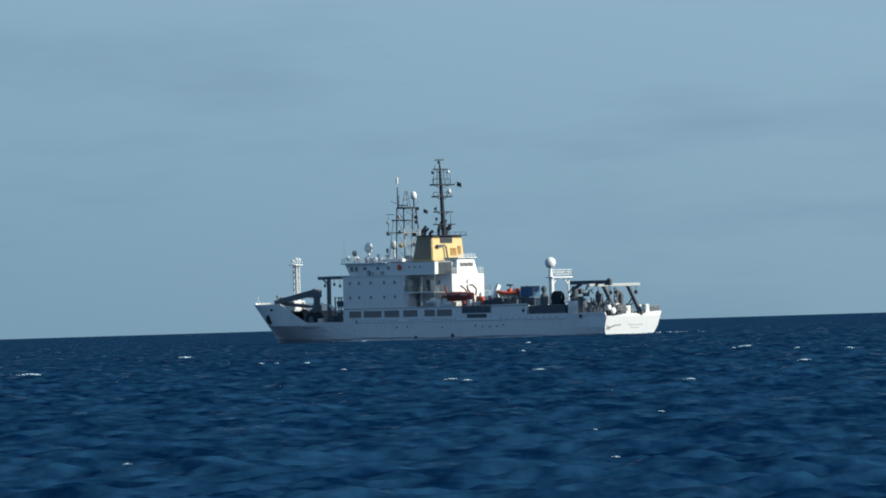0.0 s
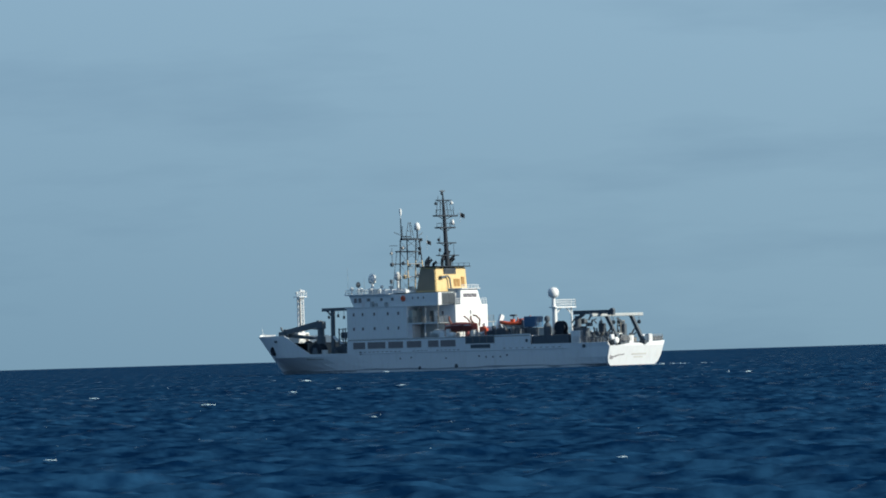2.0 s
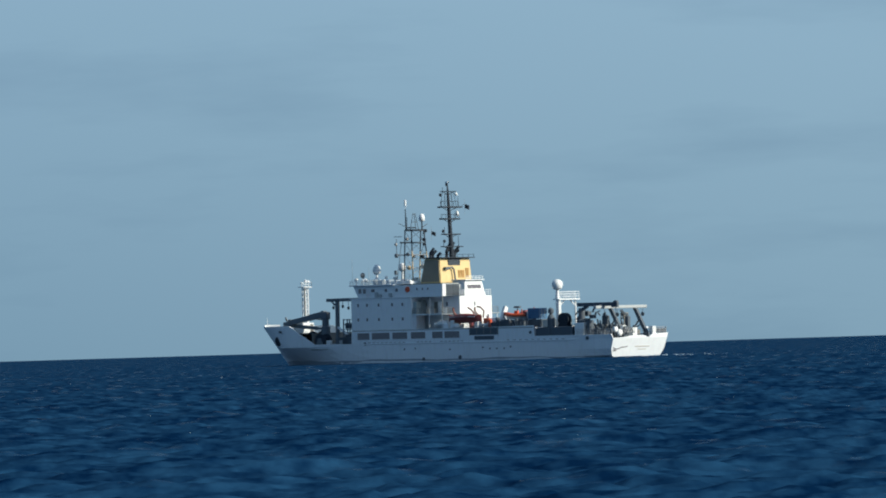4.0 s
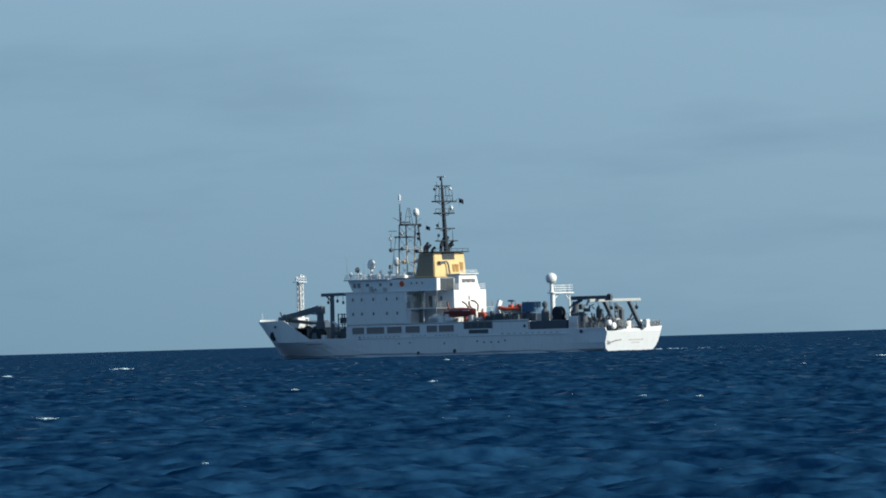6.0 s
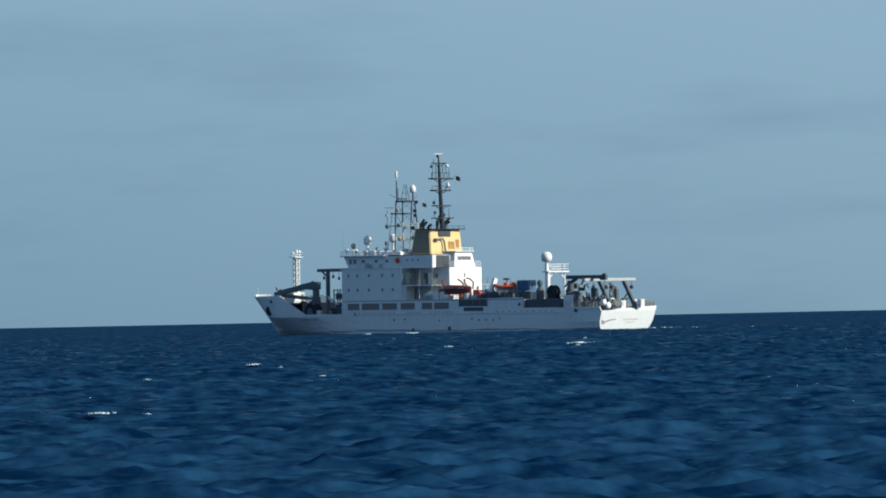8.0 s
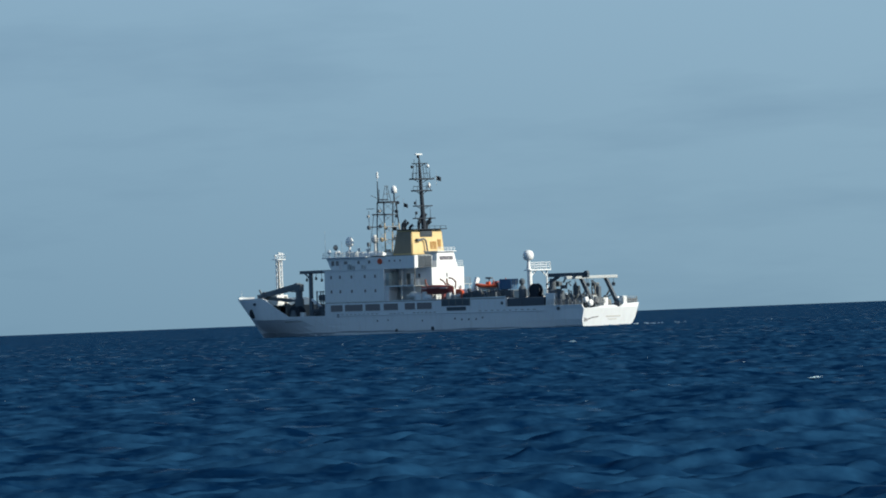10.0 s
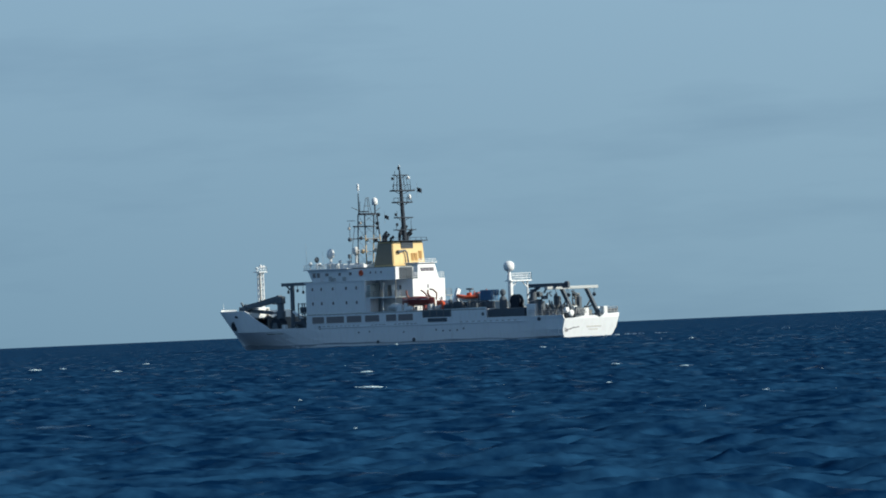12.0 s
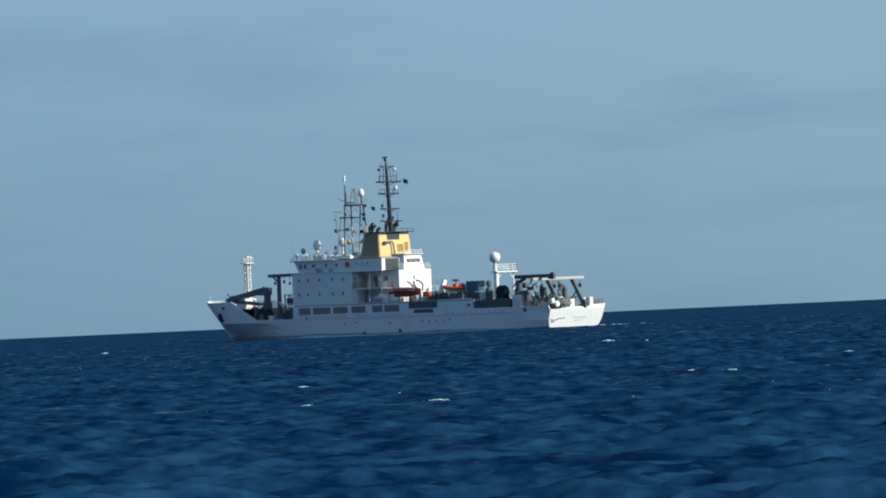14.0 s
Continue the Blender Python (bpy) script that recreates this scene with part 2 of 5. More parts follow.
def wave_set():
    rng = random.Random(7)
    out = []
    for k in range(72):
        length = 0.32 * (14 / 0.32) ** (k / 71)
        way = rng.gauss(radians(-62), 0.6)
        slope = 0.06 if length < 1.5 else 0.058 if length < 3 else 0.03 if length < 7 else 0.014
        amp = slope * length / math.tau
        out.append((math.tau / length * math.cos(way), math.tau / length * math.sin(way), amp, rng.uniform(0, math.tau), length))
    return out


WAVES = wave_set()


def sea_height(x, y):
    return sum(a * math.sin(kx * x + ky * y + p) for kx, ky, a, p, w in WAVES if w > 1.5)


def build_sea():
    n_rows, n_cols = 1250, 560
    s = np.linspace(1 / math.sqrt(62), 1 / math.sqrt(4950), n_rows)
    ys = np.concatenate([np.array([-4900, -2500, -900, -200, 0, 40.0]), 1 / s ** 2])
    u = np.linspace(0, 1, n_cols)
    lo, hi = -(np.abs(ys) * 0.092 + 34), np.abs(ys) * 0.092 + 8
    x_in = lo[:, None] + (hi - lo)[:, None] * u[None, :]
    left = np.stack([np.full_like(ys, -5200), (lo - 5200) / 2, lo - 40], 1)
    right = np.stack([hi + 40, (hi + 5200) / 2, np.full_like(ys, 5200)], 1)
    X = np.concatenate([left, x_in, right], 1)
    Y = np.repeat(ys[:, None], X.shape[1], 1)
    dx = ((hi - lo) / n_cols)[:, None]
    dy = np.gradient(ys)[:, None]
    Z = np.zeros_like(X)
    ox, oy = np.zeros_like(X), np.zeros_like(X)
    for kx, ky, a, p, w in WAVES:
        cut = np.clip(2.2 - 2.2 * (np.abs(kx) * dx + np.abs(ky) * dy * 0.5) / math.pi, 0, 1)
        ph = kx * X + ky * Y + p
        k = math.hypot(kx, ky)
        c = a * cut
        Z += c * np.sin(ph)
        q = 1.0 * c * np.cos(ph)
        ox += q * kx / k
        oy += q * ky / k
    gust = 0.75 + 0.35 * np.sin(X * 0.021 + Y * 0.013 + 1) * np.sin(Y * 0.017 - X * 0.009)
    edge = np.ones_like(X)
    edge[:, :3], edge[:, -3:], edge[:6] = 0, 0, 0
    Z, ox, oy = Z * edge * gust, ox * edge, oy * edge
    co = np.stack([X + ox, Y + oy, Z], -1).reshape(-1, 3)
    r, c = X.shape
    i = np.arange(r * c).reshape(r, c)
    quads = np.stack([i[:-1, :-1], i[:-1, 1:], i[1:, 1:], i[1:, :-1]], -1).reshape(-1, 4)
    me = bpy.data.meshes.new("sea")
    me.vertices.add(len(co))
    me.vertices.foreach_set("co", co.astype(np.float32).ravel())
    me.loops.add(quads.size)
    me.loops.foreach_set("vertex_index", quads.astype(np.int32).ravel())
    me.polygons.add(len(quads))
    me.polygons.foreach_set("loop_start", np.arange(0, quads.size, 4, dtype=np.int32))
    me.polygons.foreach_set("use_smooth", np.ones(len(quads), dtype=bool))
    me.update(calc_edges=True)
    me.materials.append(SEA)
    return tagged(new("sea", me), "dark blue wind-ruffled open sea reaching the horizon", "sea", kind="structure")


sea = build_sea()

# ---------------------------------------------------------------- the ship
# ship space: x towards the bow, y to port, z up from the waterline
ship = new("research_ship")
tagged(ship, "white research ship with buff funnel and black mast at sea", "ship")


def lerp_table(table, x):
    for (x0, *a), (x1, *b) in zip(table, table[1:]):
        if x0 <= x <= x1:
            f = (x - x0) / (x1 - x0) if x1 > x0 else 0
            return [p + (q - p) * f for p, q in zip(a, b)]
    return list(table[0][1:] if x < table[0][0] else table[-1][1:])


# station x, half breadth at the keel, waterline, knuckle and rail
STATIONS = ((-41.5, 2.5, 6.0, 7.1, 7.4), (-38, 3.5, 6.9, 7.4, 7.55), (-30, 5.5, 7.5, 7.6, 7.6), (-18, 6.6, 7.6, 7.6, 7.6),
            (10, 6.6, 7.55, 7.6, 7.6), (18, 5.6, 6.9, 7.5, 7.6), (24, 3.9, 5.0, 7.05, 7.2), (29, 2.0, 2.9, 6.1, 6.3),
            (33, 0.8, 1.2, 4.95, 5.2), (36.5, 0.15, 0.45, 3.5, 3.75), (39, 0.05, 0.2, 2.05, 2.3), (41.5, 0.04, 0.08, 0.15, 0.3))
# height of the rail along the ship
SHEER = ((-41.5, 4.0), (-25.05, 4.0), (-25.0, 5.75), (-12, 5.6), (14.9, 5.6), (15.0, 3.3), (23.8, 3.3), (30.8, 6.6), (41.5, 6.5))


def transom_x(z):
    """The transom rakes in towards the water."""
    return -41.5 + 1.1 * max(0.0, min(1.5, 1 - z / 3.4))


def stem(x, z):
    """Shifts the end stations where the stem and the transom rake."""
    if x < -40.9:
        return transom_x(z) + (x + 41.5)
    if x < 30:
        return x
    f = (x - 30) / 11.5
    z = max(min(z, 6.5), -3)
    tip = 36.1 + 5.4 * z / 6.5 if z > 0 else 36.1 + 0.9 * z
    return 30 + f * (tip - 30)


def build_hull():
    xs = sorted(set([-41.5, -41.2, -40, -38, -35, -32, -28, -25.05, -25.0, -20, -15, -12, -5, 0, 5, 10, 14.9, 15.0, 18, 21, 23.8, 25.5, 27,
                     29, 30.8, 32, 33.5, 35, 36.5, 38, 39.2, 40.4, 41.5]))
    bm = bmesh.new()
    sides = []
    for s in (1, -1):
        cols = []
        for x in xs:
            keel, wl, kn, rail = lerp_table(STATIONS, x)
            top = lerp_table(SHEER, x)[0]
            knz = min(3.3, top - 0.02) if x < 18 else 2.85
            col = []
            full = max(0.0, min(1.0, (-36 - x) / 4.5))          # the quarters turn in roundly at the transom
            mid = (wl + kn) / 2 + 0.08 * (rail - wl) + 0.42 * full
            for z, h in ((-3.0, keel), (-1.2, (keel + 2 * wl) / 3), (0, wl - 0.25 * full), (0.6, wl + 0.375 * (mid - wl) + 0.2 * full),
                         (1.6, mid), (knz, kn + 0.1 * full), (top, rail)):
                if z == top and top < 4.2 and x > 15:
                    h = kn + 0.05
                if z == top and x == -41.5 and s == 1:
                    z = 3.35            # the plating dips at the port quarter
                col.append(bm.verts.new((stem(x, z), s * h, z)))
            cols.append(col)
        for a, b in zip(cols, cols[1:]):
            for k in range(6):
                bm.faces.new((a[k], b[k], b[k + 1], a[k + 1]))
        sides.append(cols)
    a, b = sides[0][-1], sides[1][-1]
    for k in range(6):
        bm.faces.new((a[k], a[k + 1], b[k + 1], b[k]))
    # the transom's upper edge sags to port and is notched for the tow wire
    a, b = sides[0][0], sides[1][0]
    for k in range(5):
        bm.faces.new((a[k], a[k + 1], b[k + 1], b[k]))
    low, high = a[5], a[6]
    for y, z in ((5.2, 3.38), (3.6, 3.5), (2.4, 3.68), (-0.6, 3.72), (-1.4, 3.6), (-1.9, 3.33), (-2.4, 3.4), (-2.9, 3.7), (-4.0, 3.9)):
        u, v = bm.verts.new((transom_x(3.3), y, 3.3)), bm.verts.new((transom_x(z), y, z))
        bm.faces.new((low, high, v, u))
        low, high = u, v
    bm.faces.new((low, high, b[6], b[5]))
    hull = part("hull", bm, HULL_WHITE, ship, "white steel hull with rust streaks and a flared bow")
    thick = hull.modifiers.new("plate", "SOLIDIFY")
    thick.thickness, thick.offset = 0.14, -1
    return hull


hull = build_hull()


def hull_half(x, z):
    """Half breadth of the plating at a station, near the water."""
    keel, wl, kn, rail = lerp_table(STATIONS, x)
    full = max(0.0, min(1.0, (-36 - x) / 4.5))
    mid = (wl + kn) / 2 + 0.08 * (rail - wl) + 0.42 * full
    return lerp_table(((-1.2, (keel + 2 * wl) / 3), (0, wl - 0.25 * full), (0.6, wl + 0.375 * (mid - wl) + 0.2 * full), (1.6, mid)), z)[0]


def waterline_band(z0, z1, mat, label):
    """Strip of darker blue-grey along the waterline, a little proud of the plating and uneven along its upper edge."""
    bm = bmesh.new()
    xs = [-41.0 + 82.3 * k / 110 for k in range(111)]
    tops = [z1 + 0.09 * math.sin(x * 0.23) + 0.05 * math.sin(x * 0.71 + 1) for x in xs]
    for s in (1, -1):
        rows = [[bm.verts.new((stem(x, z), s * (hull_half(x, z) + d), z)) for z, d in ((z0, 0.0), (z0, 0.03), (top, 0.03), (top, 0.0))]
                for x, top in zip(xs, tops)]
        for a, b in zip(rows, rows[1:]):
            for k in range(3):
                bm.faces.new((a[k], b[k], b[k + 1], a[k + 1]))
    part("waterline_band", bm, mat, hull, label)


WATERLINE_GREY = paint("waterline_blue_grey", (0.24, 0.31, 0.39), 0.6, stain=(0.4, 0.46, 0.52), amount=0.7, scale=0.4)
waterline_band(-0.4, 0.5, WATERLINE_GREY, "darker blue-grey band at the waterline")


def deck_plate(name, x0, x1, z, inset=0.16, mat=DECK):
    """Deck that follows the hull's outline."""
    bm = bmesh.new()
    n = 8
    pts = []
    for k in range(n + 1):
        x = x0 + (x1 - x0) * k / n
        keel, wl, kn, rail = lerp_table(STATIONS, x)
        f = max(0, min(1, (z - 3.3) / 3.2))
        pts.append((stem(x, z), max(0.05, kn + (rail - kn) * f - inset)))
    low = [(x, y, z - 0.12) for x, y in pts] + [(x, -y, z - 0.12) for x, y in reversed(pts)]
    add_prism(bm, low, [(x, y, z) for x, y, _ in low])
    return part(name, bm, mat, ship)


deck_plate("working_deck", -41.3, -25.0, 3.0)
deck_plate("boat_deck", -24.9, 14.8, 5.5, -0.02)
deck_plate("well_deck", 15.1, 25, 2.5)
deck_plate("forecastle_deck", 24.5, 40.5, 5.3)

SHIP_ITEMS = []                     # loose things on board: (object, pose in ship space)


def aboard(ob, x, y, z, turn=0.0):
    SHIP_ITEMS.append((ob, pose(x, y, z, 0, 0, turn)))
    return ob


def shared(name, mesh_ob, parent, at, turn=0.0):
    """Another piece on the mesh of a first one."""
    ob = new(name, mesh_ob.data)
    ob.parent = parent
    ob.matrix_basis = pose(*at, 0, 0, turn)
    return ob


def side_window(parent, x0, x1, y, z0, z1, out=1, name="window", rim=0.07, mat=None):
    """Window in a wall that faces port or starboard: a rim that stands proud and a sunk dark pane."""
    bm = bmesh.new()
    a, b = y, y + out * 0.05
    lo, hi = min(a, b), max(a, b)
    add_box(bm, x0 - rim, x0, lo, hi, z0 - rim, z1 + rim)
    add_box(bm, x1, x1 + rim, lo, hi, z0 - rim, z1 + rim)
    add_box(bm, x0, x1, lo, hi, z1, z1 + rim)
    add_box(bm, x0, x1, lo, hi, z0 - rim, z0)
    frame_ob = part(name, bm, WHITE, parent)
    bm = bmesh.new()
    add_box(bm, x0, x1, min(y, y + out * 0.012), max(y, y + out * 0.012), z0, z1)
    if parent is ship or parent.parent is None:
        part("pane", bm, mat or GLASS, frame_ob, "dark glass pane")
    else:
        part("pane", bm, mat or GLASS, parent, "dark glass pane")
    return frame_ob


def aft_window(parent, x, y0, y1, z0, z1, mat=None, name="window"):
    bm = bmesh.new()
    add_box(bm, x - 0.05, x, y0 - 0.06, y0, z0 - 0.06, z1 + 0.06)
    add_box(bm, x - 0.05, x, y1, y1 + 0.06, z0 - 0.06, z1 + 0.06)
    add_box(bm, x - 0.05, x, y0, y1, z1, z1 + 0.06)
    add_box(bm, x - 0.05, x, y0, y1, z0 - 0.06, z0)
    part(name, bm, WHITE, parent)
    return box_part("pane", (x - 0.012, x, y0, y1, z0, z1), mat or GLASS, parent, "dark glass pane")


def railing(points, high=1.05, mat=WHITE, parent=None, gap=1.6, bars=3, name="railing", thick=0.035):
    """Posts and bars along a line of points."""
    rail = new(name)
    rail.parent = parent or ship
    first = None
    for a, b in zip(points, points[1:]):
        a, b = Vector(a), Vector(b)
        n = max(1, round((b - a).length / gap))
        for k in range(n + 1):
            at = a.lerp(b, k / n)
            if first is None:
                pb = bmesh.new()
                add_tube(pb, (0, 0, 0), (0, 0, high), thick * 1.3, n=5)
                first = part("post", pb, mat, rail)
                first.location = at
            else:
                shared("post", first, rail, at)
        for k in range(bars):
            h = high * (k + 1) / bars
            tube_part("bar", a + Vector((0, 0, h)), b + Vector((0, 0, h)), thick, thick, mat, rail, n=5)
    return rail


def radome(name, at, r, foot, wide=1.0, mat=WHITE, parent=None):
    """Round-topped antenna cover on a pedestal of height foot; at: where the pedestal stands."""
    x, y, z = at
    top = new(name)
    top.parent = parent or ship
    bm = bmesh.new()
    add_lathe(bm, at, [(r * 0.42, 0), (r * 0.34, foot * 0.5), (r * 0.3, foot), (r * 0.55, foot + 0.05)], 12)
    part("pedestal", bm, WHITE, top)
    bm = bmesh.new()
    prof = [(r * 0.62, 0.0), (r * 0.9, r * 0.3), (r, r * 0.8)] + \
        [(r * math.cos(a), r * 0.95 + r * wide * math.sin(a)) for a in (0.25, 0.55, 0.85, 1.15, 1.4)]
    prof.append((0.02, r * 0.95 + r * wide))
    add_lathe(bm, (x, y, z + foot + 0.05), prof, 18)
    part("cover", bm, mat, top, "smooth white radome cover", True)
    return top


# ------------------------------------------------ hull fittings
for x1, x0 in ((13.6, 10.9), (10.4, 6.4), (5.8, 2.5), (1.7, -1.5), (-3.0, -5.3), (-5.7, -9.0)):
    side_window(hull, x0, x1, 7.6, 3.97, 5.08)
for x1, x0 in ((13.6, 10.9), (10.4, 6.4), (5.8, 2.5), (1.7, -1.5), (-3.0, -5.3), (-5.7, -9.0)):
    side_window(hull, x0, x1, -7.6, 3.97, 5.08, -1)
RECESS = paint("shaded_bulkhead", (0.66, 0.71, 0.77), 0.6, stain=(0.5, 0.33, 0.3), amount=0.4)
RUSTY = paint("red_lead_bulkhead", (0.16, 0.06, 0.05), 0.6, stain=(0.05, 0.04, 0.04), amount=0.6)
# flat plate on the plating; the passage's shade is only its dark colour
box_part("side_opening", (-17.4, -11.1, 7.56, 7.612, 4.35, 5.58), DARK, hull, "dark plate carrying the shade of a recessed side passage")
for k in range(5):
    box_part("stanchion", (-17.3 + k * 1.5, -17.18 + k * 1.5, 7.57, 7.65, 4.3, 5.62), GREY, hull)
side_window(hull, -16.5, -12.2, 7.6, 3.55, 4.2, mat=DARK)
bm = bmesh.new()
for y in (7.6, -7.6):
    add_box(bm, -33, 12.5, min(y, y + math.copysign(0.1, y)), max(y, y + math.copysign(0.1, y)), 3.12, 3.28, 0.03)
part("rubbing_strake", bm, HULL_WHITE, hull)
for x, z, r in ((12.0, 3.25, 0.3), (3.2, 2.2, 0.16), (0.8, 2.3, 0.14), (-14, 2.25, 0.16), (-20, 2.3, 0.16), (-36.3, 3.45, 0.32), (-24.3, 4.6, 0.28),
                (-9, 0.7, 0.35), (-1, 0.5, 0.3)):
    bm = bmesh.new()
    add_lathe(bm, (x, 7.52, z), [(r, 0), (r, 0.13), (r * 0.72, 0.13), (r * 0.68, 0.1)], 12, "Y")
    part("porthole", bm, DARK, hull)
# row of narrow freeing ports below the promenade windows and along the after body
bm = bmesh.new()
add_box(bm, -0.28, 0.28, 7.58, 7.62, 3.36, 3.46)
slot = part("freeing_port", bm, INK, hull, "dark narrow slot in the plating")
slot.location.x = 11.0
for x in [10.0 - 0.95 * k for k in range(8)] + [0.2 - 0.9 * k for k in range(4)] + [-5.0 - 0.9 * k for k in range(6)] + [-19.5 - 1.3 * k for k in range(10)]:
    shared("freeing_port", slot, hull, (x, 0, 0))
for x in (-15.5, -17.0, -18.6, -6.8):
    bm = bmesh.new()
    add_lathe(bm, (x, 7.56, 2.05), [(0.15, 0), (0.15, 0.09), (0.1, 0.09), (0.09, 0.06)], 10, "Y")
    part("discharge", bm, DARK, hull)
# anchor in its pocket near the stem
bm = bmesh.new()
add_tube(bm, (35.0, 4.05, 4.7), (35.0, 3.75, 3.5), 0.16, 0.16)
add_beam(bm, (35.6, 3.55, 3.7), (35.0, 3.75, 3.3), 0.3, 0.3)
add_beam(bm, (34.4, 4.0, 3.7), (35.0, 3.75, 3.3), 0.3, 0.3)
add_lathe(bm, (35.0, 3.0, 4.1), [(0.8, 0), (0.8, 0.8), (0.55, 1.0), (0.2, 1.05)], 12, "Y")
part("anchor", bm, BLACK, hull, "black anchor in its hawse pocket")
bm = bmesh.new()
add_lathe(bm, (33.4, 4.72, 5.6), [(0.22, 0), (0.22, 0.5), (0.14, 0.52)], 10, "Y")
part("fairlead", bm, DARK, hull)
# unreadable lettering on the transom and at the stem
FADED = paint("worn_lettering", (0.4, 0.42, 0.43), 0.6)
for y0, y1, z, h in ((0.9, -3.0, 1.9, 0.22), (0.1, -2.2, 1.4, 0.14)):
    beam_part("lettering_bar", (transom_x(z), y0, z), (transom_x(z), y1, z), 0.05, h, FADED, hull)
bm = bmesh.new()
for (y0, z0), (y1, z1) in (((6.6, 1.35), (4.6, 1.75)), ((4.6, 1.75), (2.9, 1.9)), ((6.7, 1.75), (5.7, 1.5)), ((6.4, 1.2), (5.6, 1.3)), ((5.2, 1.5), (4.3, 1.9))):
    add_beam(bm, (transom_x(z0) - 0.015, y0, z0), (transom_x(z1) - 0.015, y1, z1), 0.03, 0.14)
part("scrape_mark", bm, INK, hull, "grey scrapes on the transom")
box_part("boot_topping", (transom_x(0.1) - 0.02, -40.0, -5.7, 5.7, -0.6, 0.1), BOOT, hull)
# white inner bulwark and jackstaff at the bow
bm = bmesh.new()
arc = [(41.45, 0.1), (41.4, -0.5), (41.1, -1.1), (40.6, -1.7), (40.0, -2.3)]
for (x0, y0), (x1, y1) in zip(arc, arc[1:]):
    add_prism(bm, [(x0, y0, 6.2), (x1, y1, 6.2), (x1 - 0.12, y1, 6.2), (x0 - 0.12, y0, 6.2)], [(x0, y0, 6.88), (x1, y1, 6.88), (x1 - 0.12, y1, 6.88), (x0 - 0.12, y0, 6.88)])
part("bow_bulwark", bm, WHITE, hull, "white rounded bulwark at the stem head")
tube_part("jackstaff", (40.6, 0, 5.3), (40.9, 0, 8.0), 0.05, 0.03, WHITE, ship)
railing([(40.6, 0.5, 6.5), (38, 2.4, 6.5)], 0.5, WHITE, gap=1.2, bars=1)
# stern rail, chocks and bitts
railing([(-41.3, -7.2, 4.0), (-41.3, -3.6, 4.0)], 1.0, STEEL, gap=0.9)
railing([(-41.3, 1.2, 4.0), (-41.3, 4.0, 4.0)], 0.9, STEEL, gap=0.9)
railing([(-41.2, 7.2, 4.0), (-34, 7.45, 4.0)], 0.9, STEEL, gap=1.4)
railing([(-41.2, -7.2, 4.0), (-25.2, -7.5, 4.0)], 1.0, STEEL, gap=1.6)
for y0, y1 in ((-7.1, -4.6), (1.4, 3.4)):
    box_part("stern_gate", (-41.25, -41.1, y0, y1, 4.05, 4.75), DARK, ship, "dark stern gate panel", 0.02)
box_part("stern_locker", (-41.3, -40.5, -4.5, -3.5, 3.0, 5.15), WHITE, ship, "white stern locker", 0.05)
for y in (5.9, 4.7):
    bm = bmesh.new()
    add_lathe(bm, (-40.9, y, 4.75 if y > 5 else 4.2), [(0.3, -0.3), (0.5, -0.2), (0.62 if y < 5 else 0.42, 0), (0.5, 0.2), (0.3, 0.3)], 14, "X")
    part("buoy_float", bm, WHITE, ship, "white round float", True)

# ------------------------------------------------ accommodation and bridge
bm = bmesh.new()
add_box(bm, 1.5, 14.9, -7.6, 7.6, 5.62, 11.0, 0.06)
front_house = part("front_house", bm, WHITE, ship, "white slab-sided accommodation block")
for zz in (9.55, 7.1):
    for x in (13.3, 11.3, 8.7, 5.7, 3.4):
        side_window(front_house, x - 0.22, x + 0.22, 7.6, zz, zz + 0.52)
        side_window(front_house, x - 0.22, x + 0.22, -7.6, zz, zz + 0.52, -1)
box_part("side_ledge", (1.5, 14.95, 7.6, 7.72, 10.95, 11.06), WHITE, front_house)
box_part("front_ledge", (14.9, 15.25, -7.6, 7.6, 10.9, 11.06), WHITE, front_house)
for y in (-4.5, -1.5, 1.5, 4.5):
    for zz in (9.4, 7.0):
        box_part("front_window", (14.9, 14.94, y - 0.4, y + 0.4, zz, zz + 0.7), GLASS, front_house)
bm = bmesh.new()
add_prism(bm, [(1.5, -7.25, 11.0), (13.5, -7.25, 11.0), (13.5, 7.25, 11.0), (1.5, 7.25, 11.0)],
          [(1.5, -7.25, 13.05), (14.6, -7.25, 13.05), (14.6, 7.25, 13.05), (1.5, 7.25, 13.05)])
bridge = part("bridge", bm, WHITE, ship, "white wheelhouse deck")
for k in range(9):
    box_part("bridge_window", (14.0, 14.58, -6.9 + k * 1.54, -5.6 + k * 1.54, 12.0, 12.75), GLASS, bridge)
for x, w, z0, z1 in ((13.1, 0.36, 11.8, 12.6), (12.1, 0.36, 11.8, 12.6), (10.2, 0.4, 12.0, 12.5), (7.3, 0.3, 12.0, 12.5), (4.9, 0.3, 12.0, 12.5)):
    side_window(bridge, x - w, x + w, 7.25, z0, z1)
box_part("wing_door", (11.0, 11.7, 7.25, 7.3, 11.1, 12.75), RECESS, bridge, "stained wheelhouse side door", 0.02)
for x, h in ((9.3, 0.9), (8.5, 0.6), (6.2, 0.7)):
    box_part("side_locker", (x - 0.3, x + 0.3, 7.25, 7.6, 11.06, 11.06 + h), PALE, bridge, "pale locker on the ledge", 0.04)
box_part("bridge_roof", (5.2, 15.2, -7.7, 7.7, 13.05, 13.25), WHITE, bridge, "overhanging flat roof", 0.04)
box_part("upper_roof", (2.35, 7.6, -6.6, 6.6, 13.25, 13.75), WHITE, bridge, "raised roof deck", 0.04)
bm = bmesh.new()
add_lathe(bm, (2.5, 7.25, 12.3), [(0.5, 0), (0.5, 0.1), (0.43, 0.18), (0.3, 0.18), (0.22, 0.1), (0.22, 0.02)], 18, "Y")
